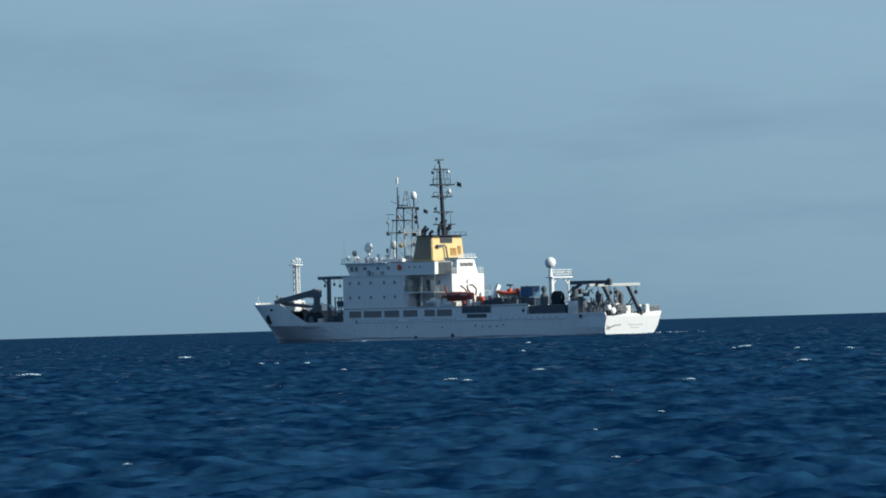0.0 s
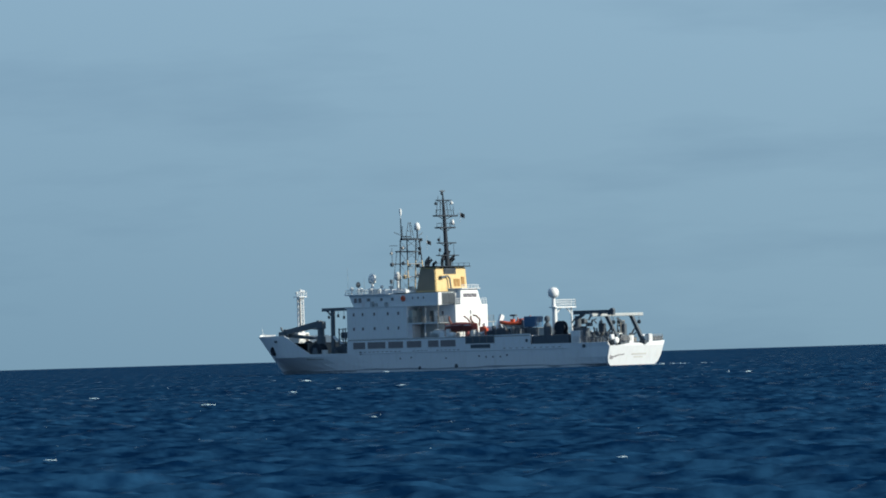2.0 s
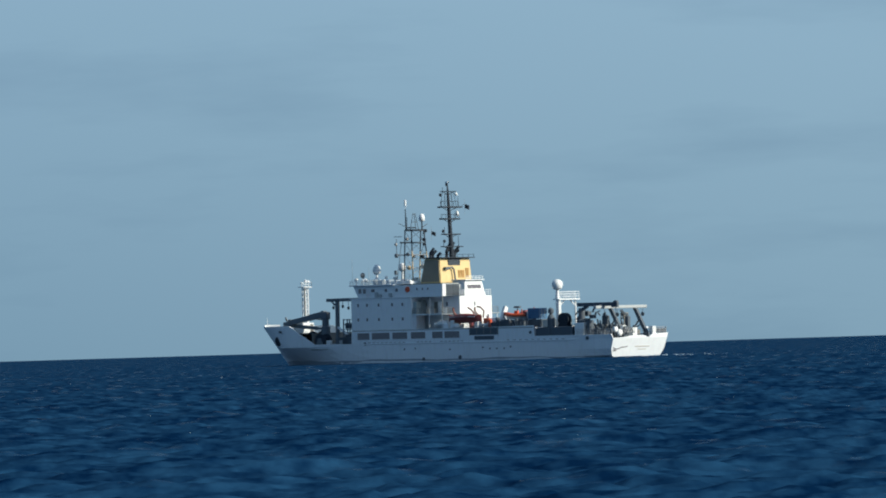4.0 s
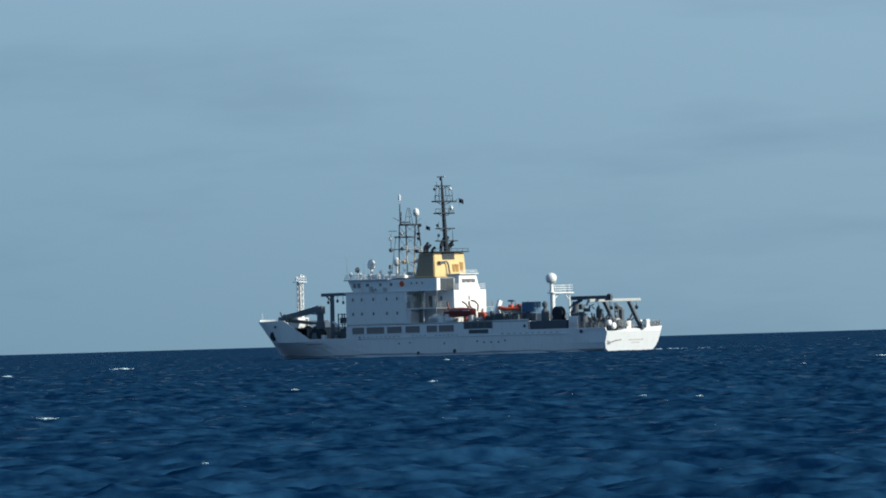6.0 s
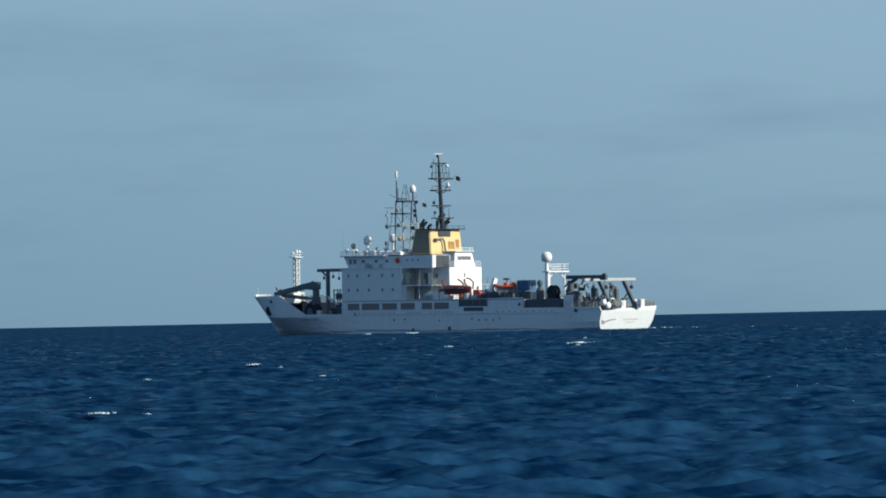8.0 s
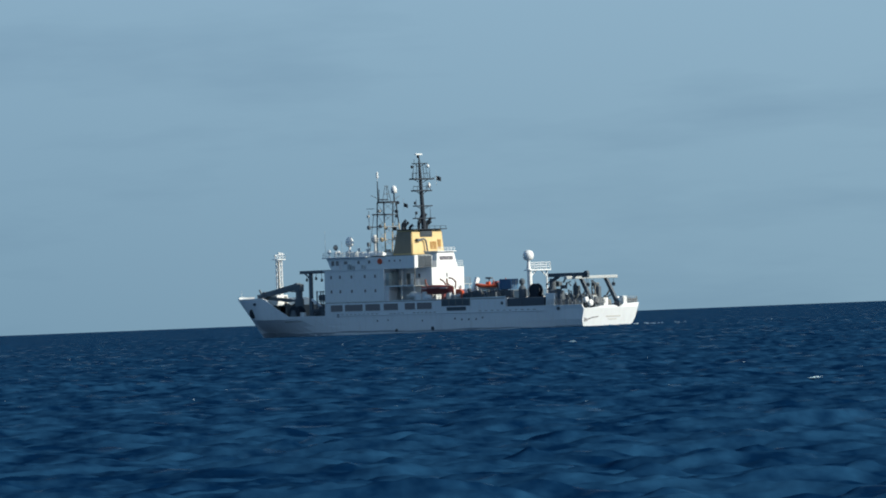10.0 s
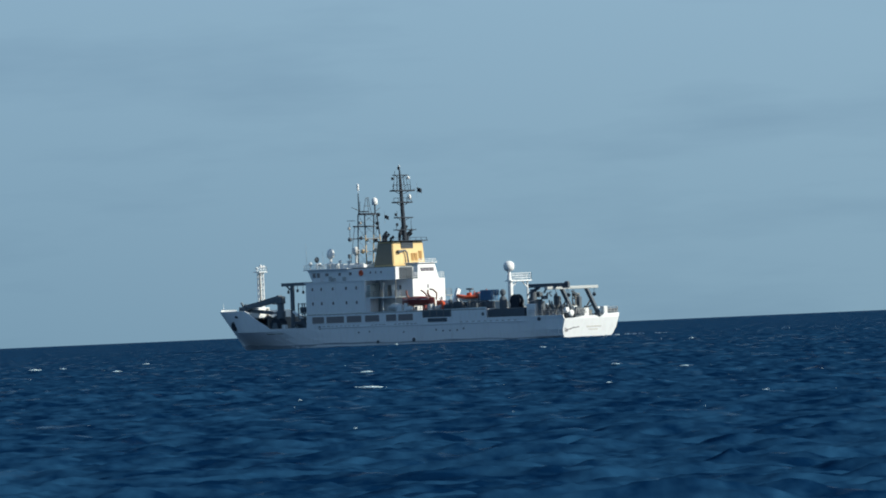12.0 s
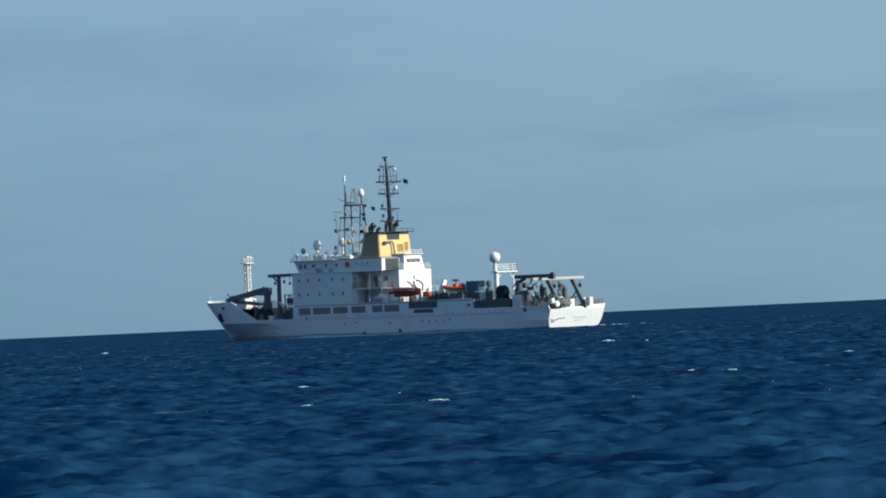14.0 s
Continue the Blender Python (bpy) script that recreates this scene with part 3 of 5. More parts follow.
part("life_ring", bm, ORANGE, bridge, "orange-red life ring on the wheelhouse side")
# unseen coverings, added so the white roofs bounce less sun onto the funnel
box_part("roof_covering", (7.7, 15.1, -7.6, 7.6, 13.25, 13.27), DECK, bridge, "dark green-grey roof covering added to cut bounced light")
box_part("roof_covering", (2.4, 7.5, -6.5, 6.5, 13.75, 13.77), DECK, bridge, "dark green-grey roof covering added to cut bounced light")
railing([(1.6, 7.6, 13.25), (15.0, 7.6, 13.25), (15.0, -7.6, 13.25)], 0.75, WHITE, gap=1.5)
railing([(1.6, -7.6, 13.25), (15.0, -7.6, 13.25)], 0.75, WHITE, gap=1.5)
# lockers, lamps and vents on the wheelhouse roof
rng = random.Random(3)
for k in range(14):
    x, y = rng.uniform(3.0, 14.3), rng.uniform(-5.5, 7.0)
    h = rng.uniform(0.5, 1.25)
    w = rng.uniform(0.2, 0.5)
    base = 13.72 if x < 7.6 and abs(y) < 6.5 else 13.23
    bm = bmesh.new()
    if k % 3:
        add_lathe(bm, (x, y, base), [(w * 0.45, 0), (w * 0.45, h * 0.6), (w * 0.85, h * 0.65), (w * 0.85, h * 0.9), (w * 0.4, h)], 10)
        part("roof_vent", bm, WHITE, ship)
    else:
        add_box(bm, x - w, x + w, y - w, y + w, base, base + h * 0.8, 0.05)
        part("roof_locker", bm, WHITE, ship)
radome("satellite_dome", (11.6, 4.5, 13.25), 0.68, 1.75, 1.5)
box_part("dome_locker", (11.1, 12.1, 4.0, 5.0, 13.25, 14.0), WHITE, ship, bevel=0.05)
radome("satellite_dome", (9.2, 0.6, 13.25), 0.62, 2.2, 1.3)
radome("satellite_dome", (14.3, 6.8, 13.25), 0.32, 0.6)
radome("satellite_dome", (12.4, 6.5, 13.25), 0.3, 0.5)
radome("satellite_dome", (8.4, 5.8, 13.25), 0.28, 0.9)
bm = bmesh.new()
add_tube(bm, (13.4, 6.0, 13.25), (13.4, 6.0, 14.7), 0.07)
add_lathe(bm, (13.4, 6.0, 14.9), [(0.1, -0.35), (0.48, 0.0), (0.42, 0.25), (0.12, 0.3)], 14, "X")
part("searchlight", bm, DARK, ship, "dark searchlight on a post")
bm = bmesh.new()
add_tube(bm, (7.6, 4.2, 13.7), (7.6, 4.2, 15.3), 0.05)
add_box(bm, 7.4, 7.8, 4.0, 4.4, 14.9, 15.6, 0.04)
part("searchlight", bm, DARK, ship)
for x, y, h in ((14.9, 7.0, 4.5), (14.2, 3.5, 3.0), (3.5, 6.2, 2.4)):
    tube_part("whip_antenna", (x, y, 13.2), (x + 0.1, y, 13.2 + h), 0.03, 0.015, STEEL, ship)

# ------------------------------------------------ deckhouse under the funnel, and the boat deck
bm = bmesh.new()
add_box(bm, -6.4, 1.5, -4.25, 4.25, 5.6, 11.0, 0.05)
aft_house = part("aft_house", bm, WHITE, ship, "white deckhouse below the funnel")
bm = bmesh.new()
add_box(bm, -5.2, 1.5, -3.4, 7.25, 11.0, 13.1, 0.05)
funnel_house = part("funnel_deckhouse", bm, WHITE, ship, "white upper deckhouse over the open gallery")
box_part("side_ledge", (-5.2, 1.5, 7.25, 7.34, 10.95, 11.06), WHITE, funnel_house)
# dark panels added where this wall lies in shade; the shade is their colour
for y0, y1 in ((2.85, 4.56), (4.58, 6.35)):
    box_part("wall_shade_panel", (-5.27, -5.2, y0, y1, 11.03, 13.06), DARK, funnel_house, "dark slatted panel standing in for shade on the aft wall", 0.02)
    for k in range(9):
        box_part("slat", (-5.3, -5.26, y0 + 0.05, y1 - 0.05, 11.2 + k * 0.2, 11.28 + k * 0.2), BLACK, funnel_house)
# likewise added on the lower roofs against bounced sun
box_part("roof_covering", (-5.1, 1.45, -3.3, 7.15, 13.1, 13.22), DECK, ship, "dark roof covering added to cut bounced light")
box_part("roof_covering", (-6.35, -4.05, -4.2, 4.2, 11.0, 11.02), DECK, ship, "dark roof covering added to cut bounced light")
bm = bmesh.new()
add_prism(bm, [(-6.3, -2.75, 11.0), (-3.2, -2.75, 11.0), (-3.2, 2.75, 11.0), (-6.3, 2.75, 11.0)],
          [(-5.9, -2.2, 13.6), (-3.2, -2.2, 13.6), (-3.2, 2.2, 13.6), (-5.9, 2.2, 13.6)])
tower = part("control_cabin", bm, WHITE, ship, "white winch control cabin with slanted sides")
for k in range(3):
    y = -1.75 + k * 1.2
    box_part("cabin_window", (-6.14, -6.0, y, y + 1.05, 12.2, 12.85), GLASS, tower, "dark cabin window")
box_part("cabin_roof", (-6.35, -3.1, -2.5, 2.5, 13.6, 13.75), WHITE, tower, bevel=0.04)
railing([(-6.3, 4.1, 11.0), (-6.3, 2.8, 11.0)], 1.0, WHITE, gap=0.7)
railing([(-6.3, -4.1, 11.0), (-6.3, -2.8, 11.0)], 1.0, WHITE, gap=0.7)
railing([(-6.2, -2.2, 13.75), (-6.2, 2.2, 13.75)], 0.55, WHITE, gap=0.9, bars=2)
aft_window(aft_house, -6.4, 0.15, 0.5, 9.3, 10.0)
aft_window(aft_house, -6.4, -3.4, -2.9, 7.2, 7.8)
box_part("aft_door", (-6.45, -6.4, -0.9, 0.0, 5.7, 7.6), GREY, aft_house, "grey steel door", 0.01)
for x, z in ((0.2, 9.2), (-3.6, 9.3), (-5.0, 6.6)):
    side_window(aft_house, x - 0.25, x + 0.25, 4.25, z, z + 0.7)
for x in (0.4, -0.8, -2.0):
    side_window(funnel_house, x - 0.16, x + 0.16, 7.25, 12.15, 12.5)
box_part("side_door", (-1.6, -0.8, 4.25, 4.31, 8.2, 10.1), GREY, aft_house, "grey side door", 0.02)
box_part("side_door", (0.3, 1.1, 4.25, 4.31, 5.75, 7.65), RECESS, aft_house, "stained pale side door", 0.02)
box_part("upper_deck", (-5.2, 1.5, 4.25, 7.5, 7.95, 8.06), PALE, ship, "grey open gallery deck", 0.02)
box_part("deck_edge", (-5.25, 1.45, 7.5, 7.56, 7.9, 8.1), WHITE, ship)
box_part("upper_deck", (-5.2, 1.5, -7.5, -4.25, 7.95, 8.06), PALE, ship, "grey open gallery deck", 0.02)
box_part("deck_edge", (-5.25, 1.45, -7.56, -7.5, 7.9, 8.1), WHITE, ship)
for s in (1, -1):
    railing([(1.4, 7.4 * s, 8.08), (-5.1, 7.4 * s, 8.08), (-5.1, 4.4 * s, 8.08)], 1.0, GREY, gap=1.5)
    for x in (0.9, -2.2, -5.0):
        tube_part("deck_pillar", (x, 7.3 * s, 5.5), (x, 7.3 * s, 7.95), 0.07, 0.07, WHITE, ship)
    for x in (-2.0, -5.0) if s > 0 else ():
        tube_part("deck_pillar", (x, 7.1 * s, 8.06), (x, 7.1 * s, 11.0), 0.08, 0.08, GREY, ship)
GREEN = paint("dull_green_paint", (0.34, 0.42, 0.45), 0.6, stain=(0.1, 0.07, 0.05), amount=0.5)
for y0, y1, z1 in ((4.6, 5.7, 10.5), (5.8, 7.1, 10.2)):
    box_part("gallery_cabinet", (0.75, 1.5, y0, y1, 8.06, z1), GREEN, ship, "dull green cabinet in the open gallery", 0.04)
box_part("gallery_bulkhead", (0.6, 1.5, 5.2, 7.4, 5.5, 7.95), RECESS, ship, "shaded bulkhead with lockers")
for x, y, z0, r, h in ((-2.6, 4.8, 8.08, 0.3, 2.0), (-0.6, 5.3, 8.08, 0.2, 2.6)):
    bm = bmesh.new()
    add_lathe(bm, (x, y, z0), [(r, 0), (r, h * 0.8), (r * 1.5, h * 0.82), (r * 1.5, h * 0.95), (r * 0.6, h)], 14)
    part("mushroom_vent", bm, WHITE, ship)
box_part("deck_locker", (-4.0, -2.9, 4.4, 5.2, 8.08, 9.0), WHITE, ship, bevel=0.05)
railing([(-25.0, 7.45, 5.6), (-9.2, 7.45, 5.6)], 0.9, DARK, gap=1.5)
railing([(-25.0, -7.45, 5.6), (-9.2, -7.45, 5.6)], 0.9, DARK, gap=1.5)
box_part("winch_shelter", (-24.6, -13.2, -3.2, 5.6, 5.5, 6.75), DARK, ship, "dark low winch shelter", 0.08)
box_part("hangar_wall", (-25.0, -24.6, -6.8, 7.3, 3.0, 5.5), RECESS, ship, "shaded bulkhead facing the working deck")
box_part("deck_store", (-28.0, -25.1, 2.5, 7.2, 3.0, 5.3), DARK, ship, "dark store under the boat deck", 0.05)

# ------------------------------------------------ funnel
bm = bmesh.new()
add_prism(bm, [(-3.2, -4.2, 13.2), (1.3, -4.2, 13.2), (1.3, 4.2, 13.2), (-3.2, 4.2, 13.2)],
          [(-2.9, -4.0, 17.45), (0.4, -4.0, 17.45), (0.4, 4.0, 17.45), (-2.9, 4.0, 17.45)])
bmesh.ops.bevel(bm, geom=bm.edges[:], offset=0.12, segments=2, affect="EDGES")
funnel = part("funnel", bm, BUFF, ship, "broad buff-yellow funnel casing")
funnel.location.x = 0.95
bm = bmesh.new()
add_box(bm, -3.6, 0.8, -4.6, 4.4, 17.45, 17.6, 0.03)
part("funnel_cap", bm, BLACK, funnel, "black cap plate")
box_part("louvre_panel", (-3.02, -2.85, -1.3, 1.9, 16.2, 17.4), BLACK, funnel, "black louvre panel", 0.02)
for k in range(5):
    box_part("louvre", (-3.1, -2.9, -1.25, 1.85, 16.3 + k * 0.2, 16.39 + k * 0.2), DARK, funnel)
# added side panels; their grey-brown carries the shade of the funnel's side
SIDE_SHADE = paint("funnel_side_shade", (0.25, 0.24, 0.2), 0.7, stain=(0.2, 0.16, 0.11), amount=0.5)
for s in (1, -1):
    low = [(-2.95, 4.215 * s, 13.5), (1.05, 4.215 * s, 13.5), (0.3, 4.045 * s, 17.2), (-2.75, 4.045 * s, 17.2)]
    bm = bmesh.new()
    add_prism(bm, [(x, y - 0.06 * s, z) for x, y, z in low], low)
    part("side_panel", bm, SIDE_SHADE, funnel, "slatted panel, its grey-brown deepening the shaded funnel side")
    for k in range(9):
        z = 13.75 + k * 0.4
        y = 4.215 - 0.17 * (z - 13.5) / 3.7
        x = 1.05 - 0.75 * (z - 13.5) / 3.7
        box_part("panel_slat", (-2.9, x - 0.05, min(y * s, (y + 0.05) * s), max(y * s, (y + 0.05) * s), z, z + 0.1), SIDE_SHADE, funnel)
# soiled buff, darkened so that flat doors look sunk in shade
SHADE_BUFF = paint("soiled_shade_buff", (0.32, 0.19, 0.06), 0.5, stain=(0.1, 0.07, 0.04), amount=0.5)
for y0, y1, z0, z1 in ((-3.4, -2.6, 14.2, 15.75), (-2.2, -1.45, 14.1, 15.4), (-1.3, -0.6, 14.1, 15.4)):
    box_part("funnel_door", (-3.16, -2.9, y0, y1, z0, z1), SHADE_BUFF, funnel, "soiled door, darker buff standing in for a recess's shade", 0.02)
bm = bmesh.new()
for a, b in (((-3.0, 3.0, 15.75), (-3.45, 2.9, 15.75)), ((-3.45, 2.9, 15.75), (-3.4, 1.3, 15.9)), ((-3.4, 1.3, 15.9), (-3.45, 0.9, 15.5)), ((-3.45, 0.9, 15.5), (-3.75, 0.6, 12.3))):
    add_tube(bm, a, b, 0.15, n=7)
add_box(bm, -3.6, -3.1, 2.2, 3.2, 15.5, 15.95, 0.05)
part("drain_pipe", bm, DARK, funnel, "dark bent pipe")
for y, h, lean in ((3.7, 1.1, -0.5), (3.0, 1.7, -0.4), (2.3, 1.3, -0.4), (1.7, 0.9, -0.3), (-0.9, 2.4, -0.3), (-1.5, 1.9, -0.5), (-2.1, 2.7, -0.4), (-2.7, 2.0, -0.6), (-3.3, 1.4, -0.6)):
    bm = bmesh.new()
    x = -0.3 + 0.4 * math.sin(y * 3)
    add_tube(bm, (x, y, 17.5), (x, y, 17.5 + h * 0.6), 0.24, n=10)
    add_tube(bm, (x, y, 17.45 + h * 0.55), (x + lean * 1.3, y - 0.35, 17.5 + h), 0.25, 0.22, n=10)
    part("exhaust_pipe", bm, BLACK, funnel, "sooty black exhaust pipe")
railing([(-2.55, -4.4, 17.6), (-2.55, 4.3, 17.6)], 0.45, BLACK, parent=None, gap=1.5, bars=1)

# ------------------------------------------------ black signal mast on the funnel


def raked(z):
    """The mast leans forward a little."""
    return -2.1 + 0.65 * (z - 17) / 13


mast = new("signal_mast")
mast.parent = ship
mast.location.x = 0.7
tagged(mast, "black tapered signal mast with crossed platforms")
bm = bmesh.new()
for (z0, r0), (z1, r1) in zip(((17.0, 0.46), (20.5, 0.38), (25.5, 0.3), (28.2, 0.22), (29.4, 0.13)), ((20.5, 0.38), (25.5, 0.3), (28.2, 0.22), (29.4, 0.13), (30.1, 0.08))):
    add_tube(bm, (raked(z0), 0, z0), (raked(z1), 0, z1), r0, r1, 12)
part("pole", bm, BLACK, mast)
for z, y0, y1, w in ((28.75, -1.9, 1.6, 0.12), (26.1, -3.0, 2.3, 0.2), (24.1, -2.2, 2.0, 0.2), (21.5, -2.2, 1.9, 0.16), (19.4, -2.8, 2.3, 0.14)):
    bm = bmesh.new()
    add_box(bm, raked(z) - w * 3, raked(z) + w * 3, y0, y1, z - w * 0.6, z + w * 0.6, 0.02)
    add_beam(bm, (raked(z), y0 * 0.8, z), (raked(z), 0, z - 0.7), 0.08, 0.08)
    add_beam(bm, (raked(z), y1 * 0.8, z), (raked(z), 0, z - 0.7), 0.08, 0.08)
    part("crosstree", bm, BLACK, mast)
for y, z, h in ((1.9, 26.1, 1.6), (-2.6, 26.1, 1.9), (1.4, 28.7, 0.8), (-1.6, 24.1, 1.4), (1.6, 21.5, 1.2), (-2.0, 19.4, 1.9), (2.0, 19.4, 1.1), (0.9, 26.1, 2.6), (-0.9, 26.1, 2.6)):
    tube_part("aerial", (raked(z), y, z), (raked(z), y * 0.95, z + h), 0.05, 0.03, BLACK, mast)
for y, z in ((2.0, 28.15), (1.85, 22.0), (1.7, 20.3), (1.2, 18.7), (0.2, 29.9)):
    bm = bmesh.new()
    add_lathe(bm, (raked(z), y, z), [(0.1, -0.25), (0.22, -0.1), (0.22, 0.15), (0.1, 0.3)], 8)
    part("navigation_lamp", bm, BLACK, mast)
for y, z in ((-2.1, 28.1), (-2.3, 24.6)):
    bm = bmesh.new()
    add_lathe(bm, (-1.6, y, z), [(0.08, -0.1), (0.26, 0.1), (0.26, 0.4 if z < 26 else 0.25), (0.1, 0.9 if z < 26 else 0.5)], 10)
    part("antenna_dome", bm, WHITE, mast, "small white antenna cover", True)
scanner = new("radar_scanner")      # turns about the masthead
scanner.parent = mast
tagged(scanner, "white-faced radar scanner bar turning on the masthead")
SCANNER_AT = (raked(30.3), 0.05, 30.3)
box_part("scanner_face", (0.0, 0.14, -0.8, 0.8, -0.1, 0.14), WHITE, scanner, "white front of the scanner bar", 0.03)
box_part("scanner_back", (-0.12, 0.0, -0.8, 0.8, -0.1, 0.14), DARK, scanner, "dark back of the scanner bar", 0.03)
tube_part("scanner_shaft", (0, 0, -0.35), (0, 0, -0.08), 0.12, 0.1, BLACK, scanner)
for z, h in ((26.2, 0.9), (24.15, 0.7)):
    for y in (-1.9, 1.5):
        bm = bmesh.new()
        for a, b in (((0.5, y), (-0.5, y)), ((-0.5, y), (-0.5, y * 0.4)), ((0.5, y), (0.5, y * 0.4))):
            add_tube(bm, (raked(z) + a[0], a[1], z + h), (raked(z) + b[0], b[1], z + h), 0.04, n=5)
            add_tube(bm, (raked(z) + a[0], a[1], z), (raked(z) + a[0], a[1], z + h), 0.04, n=5)
        part("platform_rail", bm, BLACK, mast)
tube_part("halyard", (raked(26.1), -2.95, 26.1), (-1.9, -3.75, 26.55), 0.03, 0.03, BLACK, mast, n=5)
for y in (-1.55, 1.3):
    tube_part("mast_stay", (-1.45, y, 28.7), (-1.45, y * 1.5, 26.1), 0.04, 0.04, BLACK, mast, n=5)
    tube_part("mast_stay", (-1.45, y * 0.5, 28.7), (-1.45, y * 0.8, 26.1), 0.03, 0.03, BLACK, mast, n=5)

# ------------------------------------------------ lattice mast over the bridge
lattice = new("radar_mast")
lattice.parent = ship
tagged(lattice, "lattice radar mast, buff below and black above")
LEGS = {(7.6, 2.0): (7.3, 1.9), (7.6, -2.0): (7.0, -1.9), (5.4, 2.3): (6.1, 1.6), (5.4, -2.3): (6.1, -1.6)}
for (x, y), (u, v) in LEGS.items():
    dark = (x, y) == (7.6, 2.0)
    mid = Vector((x, y, 13.4)).lerp(Vector((u, v, 22.4)), 0.6)
    tube_part("mast_leg", (x, y, 13.4), mid, 0.11, 0.1, BLACK if dark else PALE_BUFF, lattice)
    tube_part("upper_leg", mid, (u, v, 22.4), 0.11, 0.1, BLACK, lattice)
for z0, z1 in ((13.8, 16.0), (16.0, 18.2), (18.2, 20.3), (20.3, 22.3)):
    bm = bmesh.new()
    f0, f1 = (z0 - 13.4) / 9, (z1 - 13.4) / 9
    c0 = [Vector((x + (u - x) * f0, y + (v - y) * f0, z0)) for (x, y), (u, v) in LEGS.items()]
    c1 = [Vector((x + (u - x) * f1, y + (v - y) * f1, z1)) for (x, y), (u, v) in LEGS.items()]
    for a, b in ((0, 1), (1, 3), (3, 2), (2, 0)):
        add_tube(bm, c0[a], c1[b], 0.035, n=5)
        add_tube(bm, c1[a], c1[b], 0.06, n=5)
    part("lattice_brace", bm, STEEL if z0 < 18 else DARK, lattice)
for z, y0, y1, t in ((22.45, -2.3, 2.3, 0.13), (20.3, -1.0, 3.7, 0.12), (18.2, 0.2, 5.0, 0.08)):
    bm = bmesh.new()
    add_box(bm, 6.45, 7.0, y0, y1, z - t, z + t, 0.02)
    part("mast_platform", bm, BLACK, lattice)
bm = bmesh.new()
for a, b in (((6.7, 3.6, 20.3), (6.7, 4.9, 14.0)), ((6.7, 4.9, 18.2), (6.7, 4.9, 20.9)), ((6.7, -2.6, 20.4), (6.7, -2.6, 22.2)), ((6.7, -1.9, 18.4), (6.7, -3.2, 18.4)),
             ((6.7, 3.4, 21.3), (6.7, 5.5, 21.3)), ((6.7, 4.2, 23.6), (6.7, 2.0, 22.9)), ((6.7, -3.3, 23.5), (6.7, -1.9, 22.8)), ((6.7, 2.0, 23.0), (6.7, 2.0, 24.6)),
             ((6.7, 1.2, 22.5), (6.7, 0.4, 25.2)), ((6.7, -1.0, 22.5), (6.7, -0.2, 25.2)), ((6.7, 0.5, 25.2), (6.7, -0.4, 25.2)), ((6.7, -0.3, 22.5), (6.7, 0.1, 25.2)),
             ((6.7, 0.8, 23.8), (6.7, -0.7, 23.8))):
    tube_part("yard", a, b, 0.055, 0.055, DARK, lattice, n=5)
tube_part("topmast", (7.0, 1.95, 22.4), (6.9, 2.15, 26.0), 0.13, 0.08, BLACK, lattice)
bm = bmesh.new()
add_lathe(bm, (6.9, 2.15, 26.0), [(0.03, 0), (0.03, 0.5), (0.2, 0.55), (0.2, 1.5), (0.06, 1.6)], 8)
part("whip_aerial", bm, WHITE, lattice, "white rod antenna")
bm = bmesh.new()
add_tube(bm, (6.7, -1.9, 22.4), (6.7, -1.9, 23.9), 0.12, n=7)
part("dome_post", bm, BLACK, lattice)
bm = bmesh.new()
add_lathe(bm, (6.7, -1.9, 23.9), [(0.3, 0), (0.5, 0.15), (0.52, 0.7), (0.4, 1.1), (0.2, 1.3), (0.02, 1.35)], 16)
part("antenna_dome", bm, WHITE, lattice, "white dome on the mast", True)
for y, z, r, m in ((2.05, 20.9, 0.28, STEEL), (-2.45, 20.8, 0.32, BLACK), (-2.9, 22.3, 0.28, BLACK), (-2.4, 20.0, 0.26, BLACK), (-1.95, 17.9, 0.34, BLACK), (4.9, 18.1, 0.35, DARK), (5.0, 20.0, 0.26, STEEL),
                   (1.95, 18.3, 0.3, DARK), (1.6, 16.0, 0.36, PALE_BUFF), (0.4, 18.0, 0.3, DARK), (-1.9, 16.2, 0.36, STEEL)):
    bm = bmesh.new()
    add_lathe(bm, (6.75, y, z), [(r * 0.5, -r), (r, -r * 0.5), (r, r * 0.5), (r * 0.5, r)], 8)
    part("mast_lamp", bm, m, lattice)
bm = bmesh.new()
add_box(bm, 6.9, 7.3, -0.6, 1.6, 22.75, 22.95, 0.03)
part("radar_scanner", bm, BLACK, lattice)

# ------------------------------------------------ foremast and forecastle gear
foremast = new("foremast")
foremast.parent = ship
tagged(foremast, "white lattice foremast with a lamp platform")
for x, y in ((31.6, 0.4), (32.2, 0.4), (31.6, -0.4), (32.2, -0.4)):
    tube_part("mast_leg", (x, y, 5.3), (x, y, 13.3), 0.13, 0.11, WHITE, foremast)
for k in range(8):
    bm = bmesh.new()
    z = 5.4 + k
    for a, b in (((31.6, 0.4), (32.2, 0.4)), ((32.2, 0.4), (32.2, -0.4)), ((32.2, -0.4), (31.6, -0.4)), ((31.6, -0.4), (31.6, 0.4))):
        add_tube(bm, (*a, z), (*b, z + 1), 0.06, n=5)
        add_tube(bm, (*a, z), (*b, z), 0.05, n=5)
    part("lattice_brace", bm, WHITE, foremast)
tube_part("cable_duct", (31.5, 0.6, 5.4), (31.5, 0.6, 13.0), 0.12, 0.12, GREY, foremast)
box_part("lamp_platform", (31.1, 32.5, -0.9, 1.2, 13.2, 13.35), WHITE, foremast, bevel=0.02)
railing([(31.2, 1.15, 13.35), (31.2, -0.85, 13.35), (32.4, -0.85, 13.35)], 0.8, WHITE, gap=0.6, bars=2)
